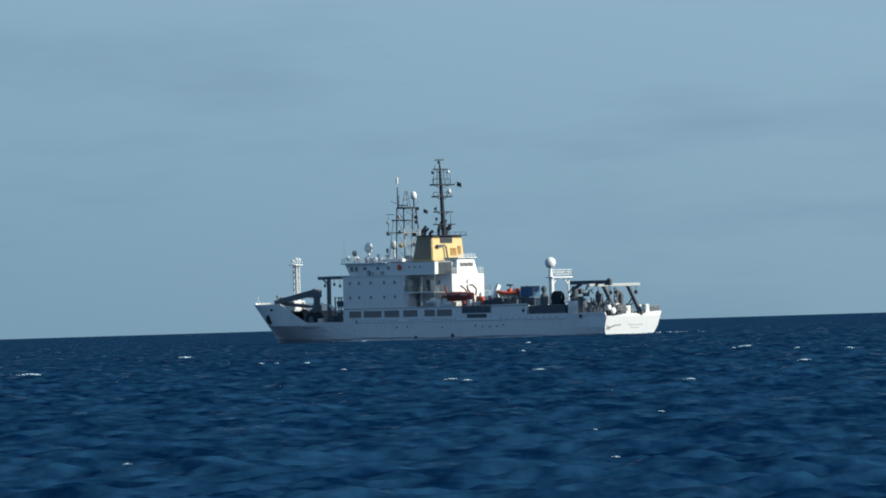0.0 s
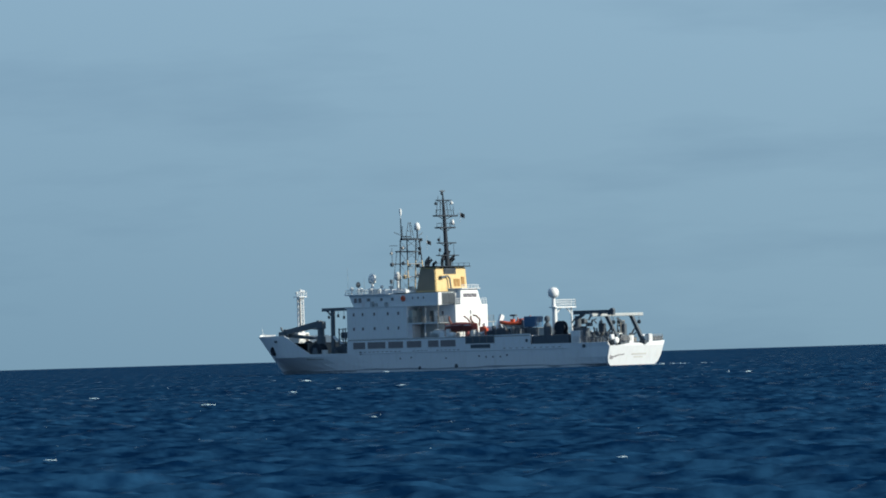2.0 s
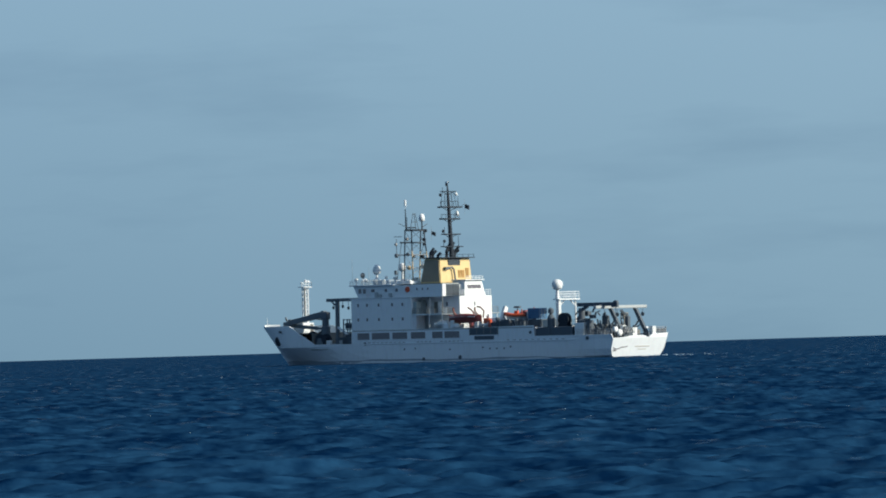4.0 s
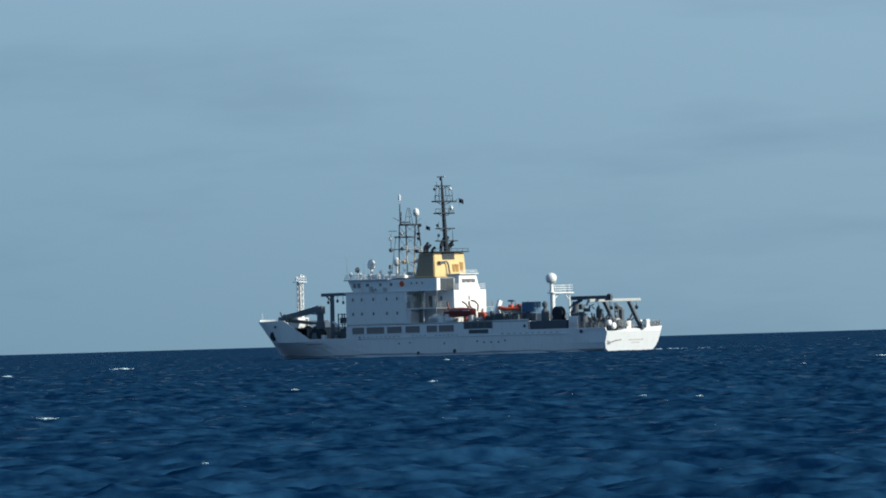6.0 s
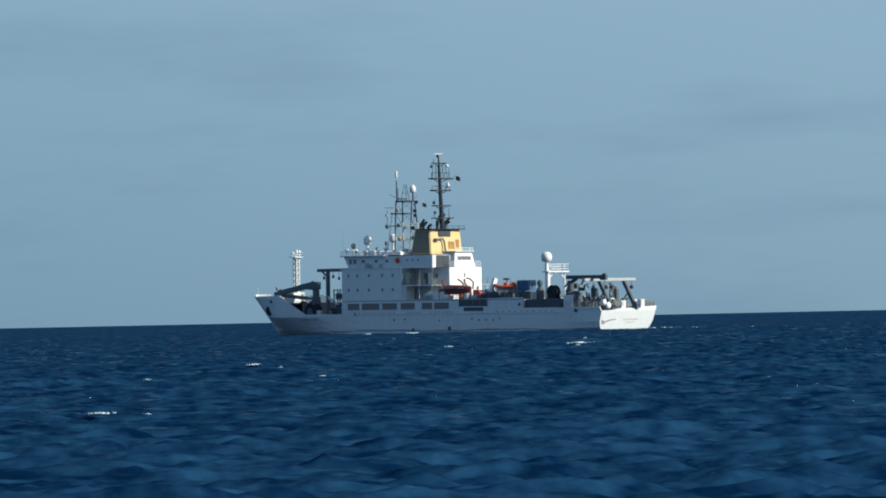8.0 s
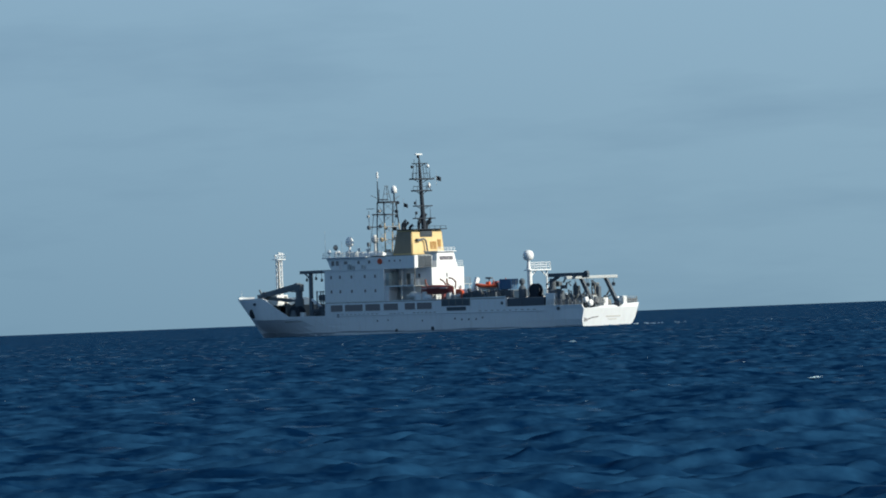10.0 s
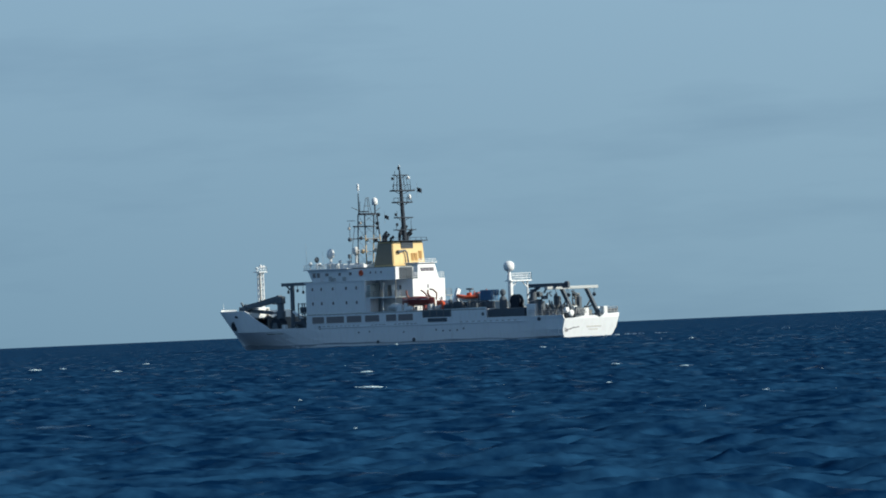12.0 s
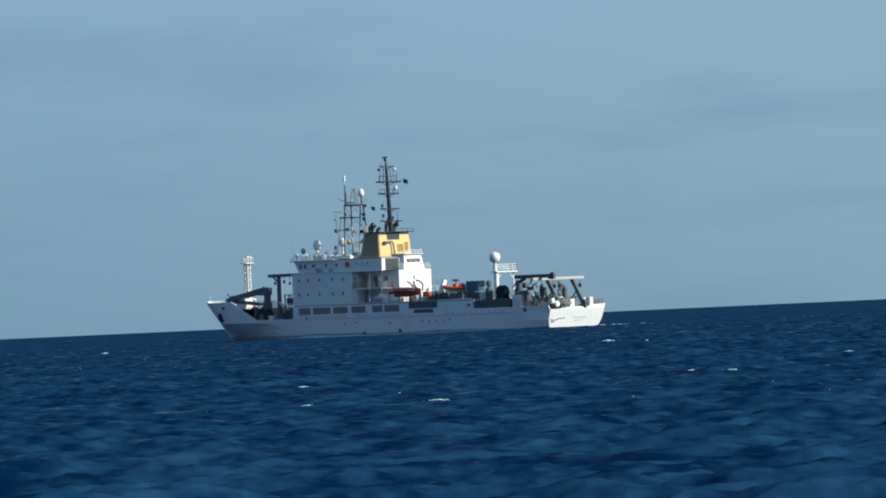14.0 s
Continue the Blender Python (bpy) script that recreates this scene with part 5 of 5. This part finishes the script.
for x in (-6.9, -11.6):
    top = new("boat_davit")
    top.parent = ship
    bm = bmesh.new()
    arc = [Vector((x, 5.0 + 1.6 * math.sin(a), 7.6 + 1.9 * (1 - math.cos(a)) * 0.55)) for a in (0, 0.4, 0.8, 1.2, 1.6, 1.9)]
    add_beam(bm, (x, 5.0, 5.5), (x, 5.0, 7.6), 0.25, 0.25)
    for a, b in zip(arc, arc[1:]):
        add_beam(bm, a, b, 0.22, 0.25)
    part("davit_arm", bm, RUSTY, top, "dull red curved davit arm")
    tube_part("fall", arc[-1], (x, 6.3, 7.1), 0.04, 0.04, DARK, top)
bm = bmesh.new()
for pts in (((-11.0, 5.6, 7.4), (-10.3, 5.8, 8.5), (-9.6, 6.0, 9.0)), ((-12.6, 5.6, 7.3), (-12.9, 5.8, 8.4), (-12.3, 6.0, 9.0), (-11.6, 6.0, 9.1))):
    for a, b in zip(pts, pts[1:]):
        add_tube(bm, a, b, 0.14, n=6)
part("hoist_arm", bm, RUSTY, ship, "red bent hoist arms")


def raft_canister():
    top = new("liferaft_canister")
    tagged(top, "white liferaft canister on the deck edge", "liferaft", "liferafts along the deck")
    bm = bmesh.new()
    add_lathe(bm, (0, 0, 0.45), [(0.1, -0.75), (0.36, -0.7), (0.4, -0.1), (0.42, 0), (0.4, 0.1), (0.36, 0.7), (0.1, 0.75)], 14, "X")
    part("shell", bm, WHITE, top, smooth=True)
    bm = bmesh.new()
    add_box(bm, -0.5, -0.35, -0.4, 0.4, 0.0, 0.2)
    add_box(bm, 0.35, 0.5, -0.4, 0.4, 0.0, 0.2)
    part("cradle", bm, STEEL, top)
    return top


box_part("equipment_locker", (-13.7, -12.7, 4.4, 5.8, 5.5, 7.15), ORANGE, ship, "orange survival equipment locker", 0.08)
box_part("equipment_locker", (-14.9, -14.1, 4.9, 5.8, 5.5, 6.7), WHITE, ship, "white deck locker", 0.08)

for x0, x1, y0, y1, z1, m in ((-6.3, -5.2, 6.6, 7.3, 6.5, WHITE), (-7.3, -6.7, 6.7, 7.3, 6.9, WHITE), (-12.6, -11.9, 6.4, 7.1, 6.6, WHITE), (-15.4, -14.9, 6.6, 7.2, 6.9, ORANGE), (-10.9, -10.2, 4.5, 5.2, 7.6, GREY)):
    box_part("deck_box", (x0, x1, y0, y1, 5.5, z1), m, ship, bevel=0.08)

raft = raft_canister()
aboard(raft, -12.2, 6.4, 5.5)
for x, y in ((-14.0, 6.3), (-7.8, 7.0)):
    aboard(copy_thing(raft, Matrix()), x, y, 5.5)


def oil_drum(mat, label):
    top = new("barrel")
    tagged(top, label, "barrel", "barrels on the boat deck")
    bm = bmesh.new()
    prof = []
    for z in (0, 0.3, 0.6, 0.9):
        prof += [(0.3, z), (0.32, z + 0.03), (0.3, z + 0.06)]
    add_lathe(bm, (0, 0, 0), prof, 14)
    part("drum", bm, mat, top)
    bm = bmesh.new()
    add_lathe(bm, (0.12, 0.1, 0.95), [(0.05, 0), (0.05, 0.03)], 8)
    part("bung", bm, STEEL, top)
    return top


drum = oil_drum(ORANGE, "orange steel barrel beside the deckhouse")
aboard(drum, -13.2, 5.7, 5.5)
for k, (x, y) in enumerate(((-13.7, 6.2), (-12.9, 5.0), (-14.2, 5.5), (-11.8, 4.2))):
    aboard(copy_thing(drum, Matrix()), x, y, 5.5)


def cargo_container(length, wide, high, mat, label):
    top = new("container")
    tagged(top, label, "container")
    bm = bmesh.new()
    add_box(bm, -length / 2, length / 2, -wide / 2, wide / 2, 0.08, high, 0.03)
    part("box", bm, mat, top)
    n = int(length / 0.3)
    bm = bmesh.new()
    add_box(bm, -0.06, 0.06, wide / 2, wide / 2 + 0.04, 0.2, high - 0.15)
    rib = part("rib", bm, mat, top)
    rib.location.x = -length / 2 + 0.2
    for k in range(1, n):
        for s in (1, -1):
            r = shared("rib", rib, top, (-length / 2 + 0.2 + k * 0.3, 0 if s == 1 else -wide - 0.04, 0))
    for s in (1, -1):
        box_part("door", (-length / 2 - 0.04, -length / 2, 0.04 if s > 0 else -wide / 2 + 0.05, wide / 2 - 0.05 if s > 0 else -0.04, 0.2, high - 0.12), mat, top)
    bm = bmesh.new()
    for y in (-0.5, -0.25, 0.25, 0.5):
        add_tube(bm, (-length / 2 - 0.07, y, 0.2), (-length / 2 - 0.07, y, high - 0.15), 0.025, n=5)
    part("lock_bar", bm, STEEL, top)
    return top


aboard(cargo_container(2.4, 2.1, 1.85, BLUE, "blue steel container on the boat deck"), -23.2, 4.3, 6.75)


def life_ramp():
    """White boat cradle arm that leans over the rail."""
    bm = bmesh.new()
    add_beam(bm, (-16.6, 5.7, 6.5), (-16.7, 4.6, 8.95), 0.5, 0.75)
    add_beam(bm, (-15.8, 5.5, 6.7), (-14.2, 5.5, 6.9), 0.4, 0.4)
    part("loading_chute", bm, WHITE, ship, "white tilted loading chute")


life_ramp()
bm = bmesh.new()
add_tube(bm, (-19.2, 4.6, 6.7), (-19.2, 4.6, 8.9), 0.09)
add_box(bm, -19.8, -18.6, 4.3, 4.9, 8.7, 9.0, 0.05)
part("boat_gantry", bm, DARK, ship)


def crate(w, d, h, mat, label):
    top = new("crate")
    tagged(top, label, "crate", "crates on deck")
    bm = bmesh.new()
    add_box(bm, -w / 2, w / 2, -d / 2, d / 2, 0.08, h - 0.05, 0.02)
    part("body", bm, mat, top)
    box_part("lid", (-w / 2 - 0.03, w / 2 + 0.03, -d / 2 - 0.03, d / 2 + 0.03, h - 0.05, h), mat, top, bevel=0.01)
    for s in (1, -1):
        box_part("skid", (-w / 2, w / 2, s * d * 0.35 - 0.05, s * d * 0.35 + 0.05, 0, 0.08), GREY, top)
    return top


for x, y, z, w, d, h, m, lab in ((-15.6, 6.6, 5.5, 1.6, 0.9, 0.9, DARK, "dark deck crate beside the rail"), (-17.6, 6.7, 5.5, 1.3, 0.9, 1.1, GREY, "grey deck crate beside the rail"),
                                 (-21.6, 6.6, 5.5, 1.8, 0.9, 1.2, DARK, "dark deck crate beside the rail"), (-26.3, 5.6, 5.3, 1.2, 1.0, 1.3, STEEL, "pale metal crate below the radome mast"),
                                 (-37.8, 6.3, 3.0, 1.2, 0.9, 1.5, DARK, "dark crate on the working deck"), (-38.6, -1.4, 3.0, 1.4, 1.2, 2.0, WHITE, "white crate on the working deck"),
                                 (-39.6, 2.4, 3.0, 0.9, 0.9, 2.4, WHITE, "tall white crate near the stern"), (-36.5, -4.8, 3.0, 1.5, 1.2, 1.6, GREY, "grey crate on the working deck")):
    aboard(crate(w, d, h, m, lab), x, y, z)


def flag(w, h, label):
    """Small flag bent in three stiff folds, on its halyard."""
    top = new("flag")
    tagged(top, label, "flag")
    bm = bmesh.new()
    for k in range(3):
        a, b = k * w / 3, (k + 1) * w / 3
        y0, y1 = 0.12 * math.sin(k * 2.1), 0.12 * math.sin((k + 1) * 2.1)
        low = [(a, y0, -0.1 * k), (b, y1, -0.1 * (k + 1)), (b, y1 + 0.02, -0.1 * (k + 1)), (a, y0 + 0.02, -0.1 * k)]
        add_prism(bm, low, [(x, y, z + h) for x, y, z in low])
    part("cloth", bm, BLACK, top)
    bm = bmesh.new()
    add_tube(bm, (0, 0, -1.0), (0, 0, h + 0.8), 0.02, n=5)
    part("halyard", bm, STEEL, top)
    return top


FLAGS = [(flag(0.8, 0.75, "small dark flag flying from the signal mast"), (-1.4, -3.7, 25.9)),
         (flag(0.75, 0.65, "small dark flag flying beside the radar mast"), (6.3, -3.9, 21.6))]

# ------------------------------------------------ white water
# seconds, place when it breaks, width
WHITECAPS = (
    (0, -22.2, 579, 1.4), (0, 11.8, 250, 0.5), (1, 31.6, 533, 2.1), (1.5, -14.4, 687, 1.4), (2.5, 29.7, 537, 1), (5, -15.9, 277, 1.5), (5, -4, 134, 1),
    (6.5, 30.5, 505, 1.4), (6.5, 4.5, 108, 0.4), (6.5, -40.1, 545, 1), (7.5, 10.8, 536, 2.2), (7.5, -12.6, 355, 1), (11, 7.4, 158, 1.1), (11, 5.7, 122, 0.6),
    (12.5, -3.2, 278, 0.6), (12.5, -12.8, 228, 0.4), (14, 13.8, 491, 1.2),
    (0, -25.9, 399, 1.72), (0, -7.6, 428, 0.57), (0, -11.5, 451, 0.43), (0, -10, 438, 0.34), (0, 1.8, 279, 0.64), (0, 2.5, 269, 0.46), (0, 9.9, 523, 0.45),
    (0, 13.9, 697, 0.67), (0, 4.4, 143, 0.11), (0, 6.9, 320, 0.68), (0, -7.6, 960, 0.92), (0, -5.9, 121, 0.21), (0, 27.6, 487, 1.03), (0, 28.6, 437, 0.5),
    (0, 22, 330, 0.7), (0, -4.1, 358, 0.41), (0, 3.9, 114, 0.17), (0, 7, 166, 0.19), (1, -15.6, 694, 0.93), (1, -17, 419, 0.64), (1, -5.5, 378, 0.58),
    (1, -43, 641, 0.86), (1, -24.2, 353, 0.41), (1, 5.5, 318, 1.46), (1, 42.3, 606, 0.7), (1, 9.9, 677, 0.65), (2, -6.6, 960, 1.29), (2, -2.3, 525, 0.81),
    (2, -26.1, 461, 0.88), (2, -13.1, 353, 0.95), (2, -2.4, 263, 0.35), (2, 4.8, 146, 0.31), (2, 32.5, 596, 0.91), (2, 31.2, 609, 0.35), (2, -7.5, 500, 0.48),
    (2.5, -2.3, 554, 1.38), (2.5, -2.3, 260, 0.65), (2.5, 0.5, 253, 0.44), (2.5, 5.1, 181, 0.14), (2.5, -27.4, 471, 1.36), (5, -17.9, 553, 1.91), (5, -26.6, 404, 0.62),
    (5, -2.4, 168, 0.45), (5, -43.4, 960, 0.92), (5, -5.7, 960, 0.92), (5, 12.1, 499, 0.57), (5, 27.5, 443, 0.85), (5, 51, 952, 0.91), (5, -7.8, 193, 0.3),
    (5, 0.5, 133, 0.15), (6, -1.1, 378, 0.58), (6, -8.9, 338, 0.52), (6, 40.3, 549, 1.05), (6, 10.4, 246, 0.33), (6, -47.9, 639, 1.22), (6, -42.1, 757, 2.9),
    (6, -15.9, 232, 0.76), (6, 8.2, 250, 0.34), (6, -0.3, 760, 0.87), (6, -5.7, 136, 0.18), (7, -33.6, 875, 0.75), (7, 1.6, 229, 0.18), (7, 2.7, 111, 0.13),
    (7, 3.6, 115, 0.09), (7, -2.2, 163, 0.28), (7, -10.6, 138, 0.45), (7, -9.8, 141, 0.22), (7, 22.4, 475, 0.55), (7, 8.2, 544, 1.04), (7, -7.1, 960, 1.29),
    (8, -0.6, 498, 0.96), (8, 10.4, 500, 0.48), (8, 13.8, 628, 0.48), (8, -7, 960, 2.21), (8, -9, 172, 0.23), (8, -14.4, 275, 0.37), (8, -14.2, 960, 1.29),
    (8, -10.5, 173, 1), (10.5, 1.2, 227, 0.3), (10.5, 0.2, 218, 0.13), (10.5, 7.7, 169, 0.42), (10.5, 10.2, 261, 0.65), (10.5, 18.9, 335, 0.77), (10.5, -2.1, 109, 0.21),
    (10.5, 1.3, 489, 0.38), (10.5, -39.8, 600, 0.69), (10.5, 18.4, 507, 0.39), (10.5, 4.3, 299, 0.23), (12, -41.8, 602, 1.39), (12, -38.8, 600, 0.58), (12, -31.9, 632, 0.85),
    (12, -3.5, 272, 1.3), (12, -4.9, 375, 0.94), (12, 13, 318, 0.55), (12, 10.2, 350, 0.54), (12, 11.2, 206, 0.24), (12, 10.5, 619, 0.71), (12, 6.9, 249, 0.29),
    (12, -2.5, 161, 0.12), (12, -5.7, 230, 0.22), (12, -7.6, 960, 0.74), (13, 7.1, 236, 0.81), (13, 4.7, 244, 0.23), (13, 4.5, 111, 0.19), (13, 10.3, 187, 0.25),
    (13, -2.3, 328, 0.25), (13, -19.9, 452, 0.61), (13, -3.4, 123, 0.12), (13, 15.2, 262, 0.2), (13, -23.4, 747, 0.57), (14, -5.9, 246, 0.57), (14, -4.4, 188, 0.36),
    (14, 16.4, 473, 0.45), (14, 10.2, 243, 0.37), (14, -40.8, 714, 1.1), (14, -0.2, 189, 0.73), (14, 11.6, 237, 0.54))


def add_froth(bm, rng, width, high, n, at=Vector((0, 0, 0)), deep=0.6):
    """A broken line of small foam lumps, dense along the crest and ragged at its ends."""
    lean = rng.uniform(-0.12, 0.12)
    for k in range(n):
        f = rng.gauss(0, 0.5)
        r = width * rng.uniform(0.008, 0.034) / (0.8 + abs(f))
        tall = high * rng.uniform(0.08, 0.26) / (0.8 + 1.4 * abs(f))
        c = at + Vector((f * width / 2, rng.uniform(-deep, deep) * width * 0.5, high * (rng.uniform(-0.1, 0.24) + lean * f)))
        m = Matrix.Translation(c) @ Matrix.Rotation(rng.uniform(-0.5, 0.5), 4, "Z") @ Matrix.Diagonal((r * rng.uniform(2.0, 6.0), r * 2.5, tall, 1))
        bmesh.ops.create_icosphere(bm, subdivisions=1, radius=1.0, matrix=m)


CAPS = []


def build_whitecaps():
    rng = random.Random(21)
    rows = list(WHITECAPS)
    for k in range(26):
        d = 1 / rng.uniform(1 / 900, 1 / 150)
        rows.append((rng.uniform(-0.5, 14.3), rng.uniform(-0.075, 0.075) * d, d, rng.uniform(0.25, 0.75) * (0.4 + d / 700)))
    for t, x, y, w in rows:
        top = new("whitecap")
        bm = bmesh.new()
        add_froth(bm, rng, w * 0.85, w * 0.06 + y * 0.0002, 70)
        tagged(part("froth", bm, FOAM, top, smooth=True), kind="stuff")
        tagged(top, "white breaking wave crest on the dark sea", "whitecap", "whitecaps")
        for k in range(240):            # on the crest that hides the calm level there
            f = 0.78 + k * 0.001
            z = sea_height(x * f - DRIFT * t, y * f)
            if EYE.z * (1 - f) <= z + 0.02:
                break
        CAPS.append((top, t, x * f, y * f, z + 0.07))


build_whitecaps()


def build_flecks():
    """Countless tiny foam flecks that ride on the sea."""
    rng = random.Random(5)
    bm = bmesh.new()
    for k in range(170):
        d = 1 / rng.uniform(1 / 1500, 1 / 170)
        x = rng.uniform(-0.09, 0.085) * d - rng.uniform(0, 26)
        w = rng.uniform(0.08, 0.3) * (0.35 + d / 600)
        add_froth(bm, rng, w, w * 0.12 + d * 0.0001, 3, Vector((x, d, sea_height(x, d) * 0.75 + 0.03)), 0.3)
    ob = part("foam_flecks", bm, FOAM, None)
    return tagged(ob, "scattered small white foam flecks on the sea", "foam", kind="stuff")


flecks = build_flecks()


def build_wake():
    """Thin streaks of froth that trail from the transom."""
    rng = random.Random(31)
    bm = bmesh.new()
    for k in range(26):
        back = rng.uniform(0, 1) ** 1.6
        at = Vector((-42.3 - 15 * back, rng.uniform(-6.5, 3.5) * (1 - 0.3 * back), rng.uniform(0.0, 0.12)))
        add_froth(bm, rng, rng.uniform(0.5, 1.6), 0.3 * (1 - 0.6 * back), 5, at, 0.3)
    return tagged(part("wake_foam", bm, FOAM, None), "thin white wake foam trailing behind the stern", "foam", kind="stuff")


wake = build_wake()

# ---------------------------------------------------------------- motions


def motions():
    walk(ship, [(t, ship_pose(t, a, h)) for t, a, h in SHIP_ROWS])
    for ob in (sea, flecks):
        walk(ob, [(t, pose(DRIFT * t, 0, 0)) for t in (0, 7, 14)])
    walk(scanner, [(0.2 * k, pose(*SCANNER_AT, 0, 0, 130 - 360 * (0.2 * k - 5.9) / 1.06)) for k in range(71)])
    walk(wake, [(t, ship_pose(t, 0, 0)) for t in (0, 7, 14)])
    for ob, local in SHIP_ITEMS:
        walk(ob, [(t, ship_pose(t, a, h) @ local) for t, a, h in SHIP_ROWS])
    for ob, (x, y, z) in FLAGS:         # the flags stream down wind and swing on their halyards
        walk(ob, [(t, ship_pose(t, a, h) @ pose(x, y, z, 0, 0, -140 + 16 * math.sin(t * 4.1 + x))) for t, a, h in SHIP_ROWS])
    for ob, t, x, y, z in CAPS:         # each crest breaks, runs on with the waves and settles
        deep = z - 1.2
        rows = [(0, z if t < 0.3 else deep)]
        for dt, h in ((-0.75, deep), (-0.35, z), (0.5, z), (1.0, deep)):
            if 0.02 < t + dt < 13.98:
                rows.append((t + dt, h))
        rows.append((14, z if t > 13.5 else deep))
        walk(ob, [(k, pose(x + 0.35 * DRIFT * (k - t), y, h)) for k, h in rows])


motions()
